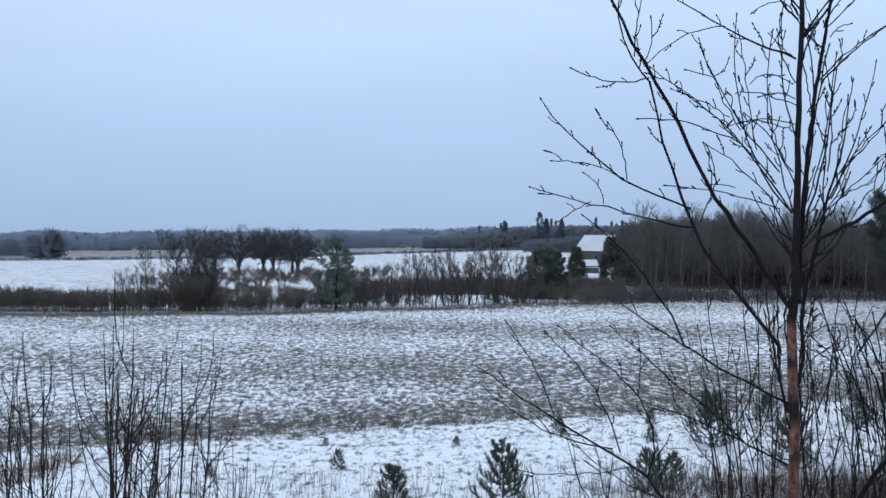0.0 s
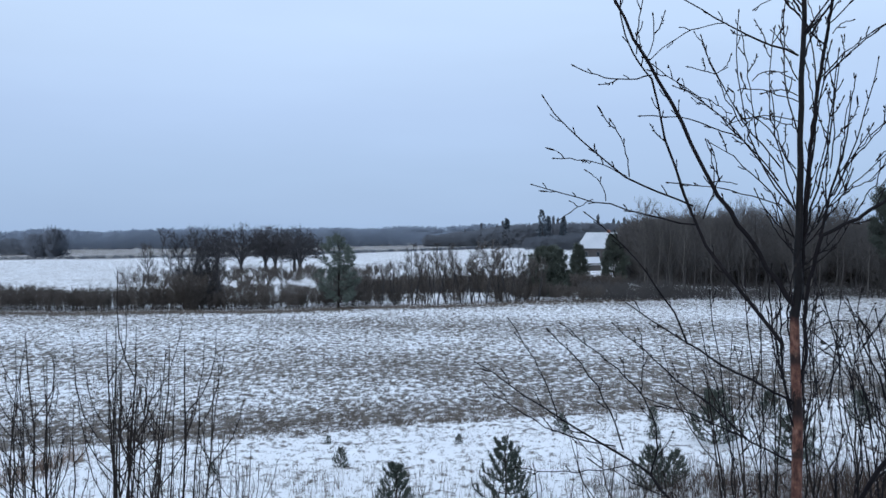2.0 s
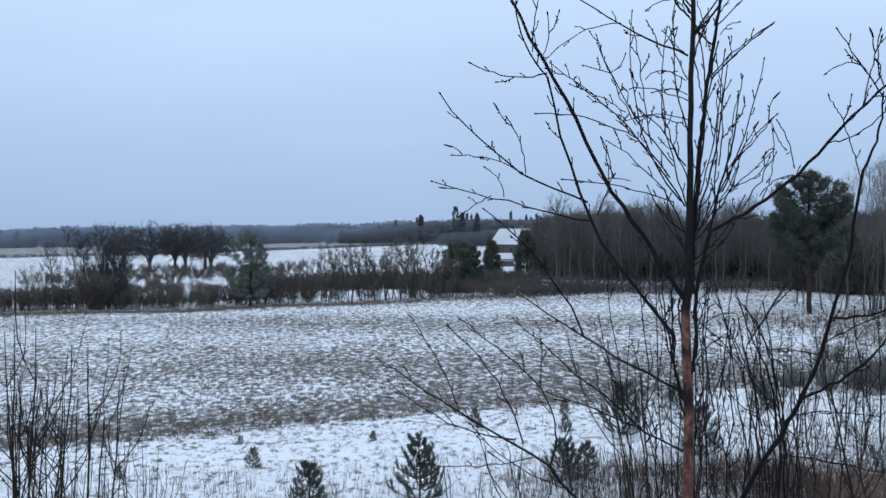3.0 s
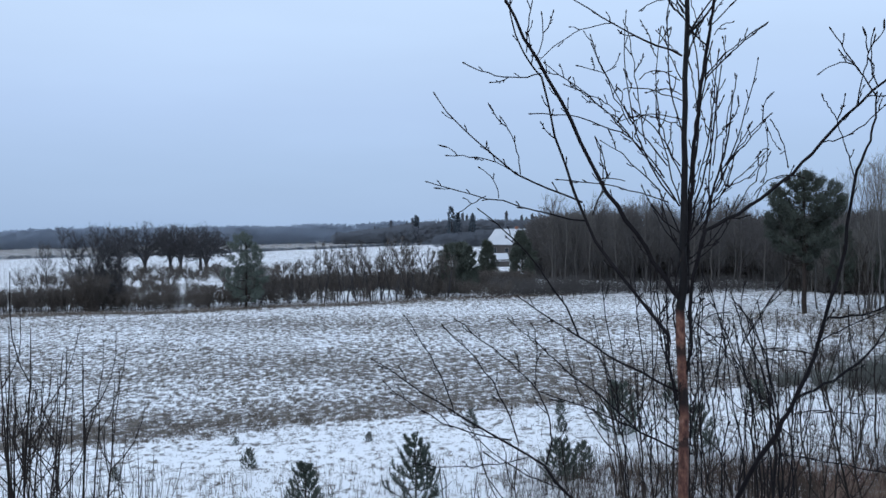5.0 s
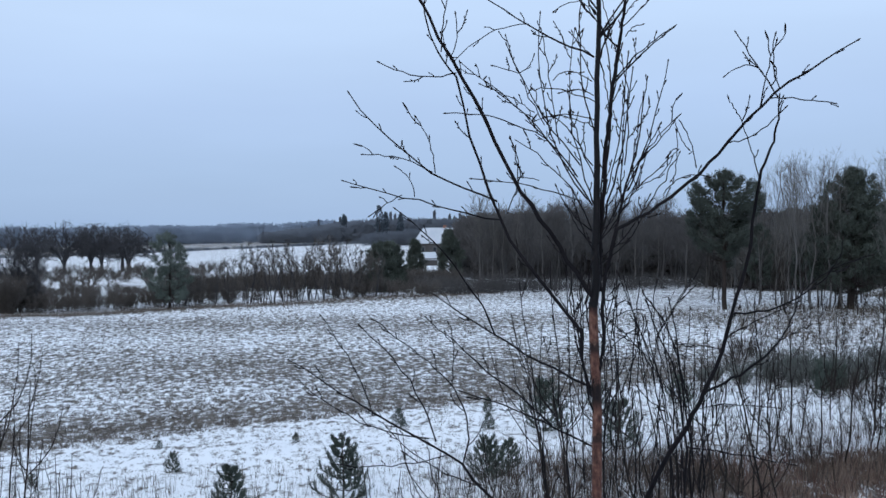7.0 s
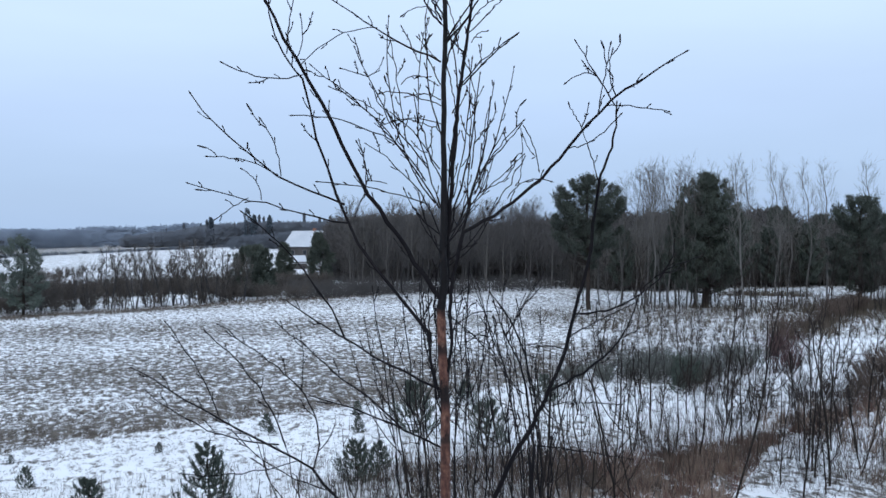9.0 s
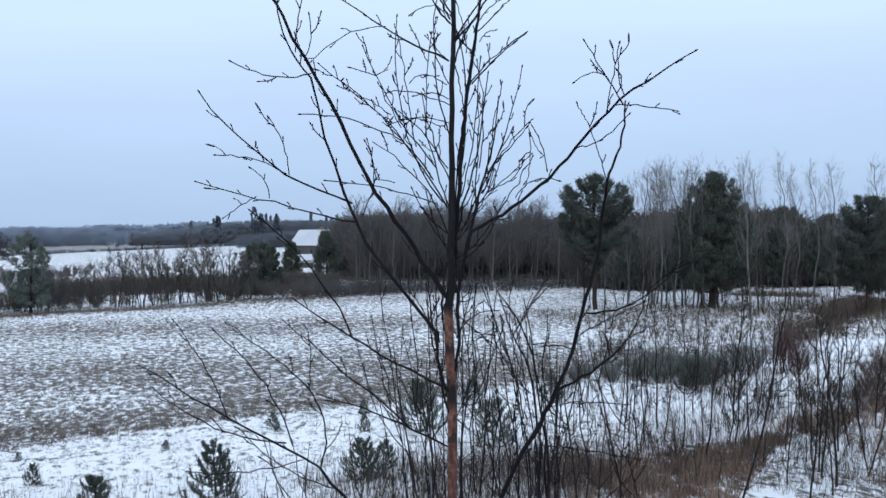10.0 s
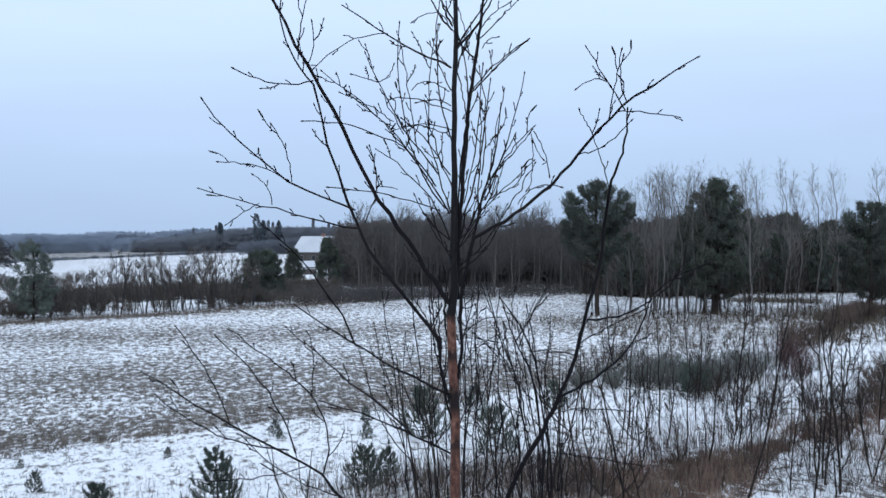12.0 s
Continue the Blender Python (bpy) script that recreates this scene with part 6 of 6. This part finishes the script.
def above_lane(spot):
    """Only on the bank side of the snowy lane."""
    def chosen(n):
        x, y = spot(n)
        keep = x < 13.3 + (y - 19.4) * 0.95
        return x[keep], y[keep]
    return chosen


def near_field_edge(n):
    x = np.random.uniform(-16, 18, n)
    return x, near_edge(x) + np.abs(np.random.normal(0, 2.4, n)) - 0.5


grass("field_stubble", 301, 62000, in_field, 0.17, 3, STRAW, "short dead grass poking through the snow of the field", 0.03, 0.6)
grass("edge_grass", 302, 3000, near_field_edge, 0.26, 4, STRAW, "strip of longer dead grass at the edge of the field", 0.014, 0.5)
grass("rusty_grass", 303, 560, clumped(along_line(BAND_NEAR, 0.35), 0.8, 0.08), 0.42, 4, RUST_GRASS, "band of tall rusty dead grass", 0.018)
grass("rusty_grass", 304, 1000, along_line(BAND_FAR, 0.9), 0.5, 4, BROWN_TWIG, "band of tall rusty dead grass by the lane", 0.016)
grass("rusty_grass", 305, 860, above_lane(clumped(patch(10.1, 17.0, 18.0, 22.8), 0.7, 0.06)), 0.68, 4, RUST_GRASS, "tall rusty dead grass below the bank", 0.022, 0.5)
grass("rusty_grass", 329, 1300, above_lane(clumped(patch(10.2, 17.4, 17.8, 24.0), 0.45, 0.12)), 0.6, 4, RED_GRASS, "dark red-brown clumps in the rusty grass", 0.022, 0.55)
grass("rusty_grass", 330, 420, clumped(along_line(((16.8, 23.6), (20.9, 25.6), (23.4, 26.9), (26.4, 29.6)), 0.35), 0.5), 0.42, 4, RED_GRASS, "dark red-brown grass along the lane", 0.022, 0.5)
grass("weeds", 328, 620, above_lane(patch(9.0, 16.0, 18.5, 23.4)), 0.9, 2, SHRUB_TWIG, "dark stems standing in rusty grass", 0.014, 0.35)
grass("weeds", 306, 1200, patch(-9, 8, 17, 26), 0.55, 3, WEED, "dry weed stems standing in snow", 0.012, 0.18)
grass("weeds", 307, 600, patch(5, 30, 20, 40), 0.7, 3, WEED, "dry weed stems among saplings", 0.013, 0.26)
grass("snow_tufts", 308, 7000, patch(-16, 16, 20, 36), 0.13, 5, STRAW, "small dead tufts in the snow strip", 0.014, 0.7)
grass("rusty_grass", 309, 1500, patch(-8.2, -5.6, 14.5, 19.5), 0.7, 4, RUST_GRASS, "patch of brown dead grass by the bushes", 0.012)
grass("weeds", 311, 2600, patch(26, 56, 44, 66), 0.7, 4, WEED, "dry weeds at the edge of the wood", 0.025, 0.3)
grass("rusty_grass", 312, 1050, patch(19, 30, 20, 27), 0.8, 4, RUST_GRASS, "tall rusty dead grass beside the lane", 0.018, 0.25)
grass("verge_grass", 310, 7000, along_line(((-52, 74.3), (-36, 75.1), (-18, 76.4), (0, 81.0), (20, 88.5)), 1.3), 0.3, 4, STRAW, "dead grass along the hedge", 0.03)

grass("weeds", 313, 650, along_line(((8.5, 22.6), (13, 24.4), (18, 27)), 0.8), 0.95, 2, BROWN_TWIG, "thin dark dry stems standing in snow", 0.011, 0.16)
grass("weeds", 315, 520, patch(9, 27, 19.5, 36), 0.9, 2, BROWN_TWIG, "scattered thin dark stems in snow", 0.011, 0.2)
grass("rusty_grass", 314, 1260, patch(16.9, 24, 15, 20.2), 0.6, 4, RUST_GRASS, "brown dead grass below the lane", 0.018)
grass("rusty_grass", 316, 489, above_lane(clumped(along_line(((8.9, 20.4), (12.0, 20.9), (14.5, 22.0), (17.2, 23.9)), 0.5), 0.7, 0.12)), 0.55, 4, RUST_GRASS, "dense tall rusty grass above the lane", 0.018, 0.3)
grass("weeds", 317, 420, patch(6.3, 10.8, 20.2, 24.2), 0.9, 3, BROWN_TWIG, "dense dark dry stems below the saplings", 0.012, 0.2)
grass("weeds", 327, 380, patch(5.5, 11.5, 22.0, 26.5), 0.55, 3, BROWN_TWIG, "low brown stems around pine saplings", 0.012, 0.25)
grass("weeds", 331, 800, patch(5.0, 11.5, 20.8, 24.8), 0.5, 3, BROWN_TWIG, "low tangled brown stems in front of the pine saplings", 0.014, 0.4)
grass("weeds", 318, 900, patch(3.6, 11.0, 20.2, 24.0), 0.75, 3, SHRUB_TWIG, "thin dark dry stems in the snow strip", 0.011, 0.2)
grass("straw_tufts", 319, 909, above_lane(clumped(along_line(((9.0, 20.6), (12.2, 21.2), (15.0, 22.6), (18.0, 24.6)), 0.6), 0.6, 0.1)), 0.45, 4, STRAW, "pale dead grass among rusty grass", 0.018, 0.4)
grass("rusty_grass", 320, 420, along_line(((-13.5, 21.0), (-11.2, 25.0), (-10.6, 27.6)), 0.35), 0.5, 4, RUST_GRASS, "strip of brown dead grass beside the willow bushes", 0.014, 0.3)
grass("brown_grass", 321, 900, clumped(along_line(((46.0, 57.1), (54.1, 60.5)), 1.8), 1.5), 0.7, 4, WEED, "dark brown dead grass below the wood", 0.03, 0.3)
grass("brown_grass", 324, 1300, clumped(along_line(((37, 46.8), (43, 52), (50, 58), (58, 65)), 1.6), 1.6, -0.1), 0.45, 4, WEED, "dark brown dead grass along the lane", 0.03, 0.3)
grass("brown_grass", 322, 500, along_line(((50.0, 74.6), (55.3, 70.6)), 0.8), 0.7, 4, WEED, "line of dark dead grass under the pines", 0.03, 0.3)
grass("dark_tufts", 326, 2600, clumped(patch(9, 31, 19.5, 44), 1.1), 0.36, 3, SHRUB_TWIG, "small dark tufts and stems poking through snow", 0.017, 0.5)
grass("weeds", 325, 760, patch(14.2, 20.5, 18.4, 24.4), 0.95, 2, SHRUB_TWIG, "thin arching dark stems over the snowy lane", 0.011, 0.42)
grass("weeds", 323, 420, patch(15.5, 23, 18, 25.5), 0.9, 2, BROWN_TWIG, "thin dark stems along the lane", 0.012, 0.22)
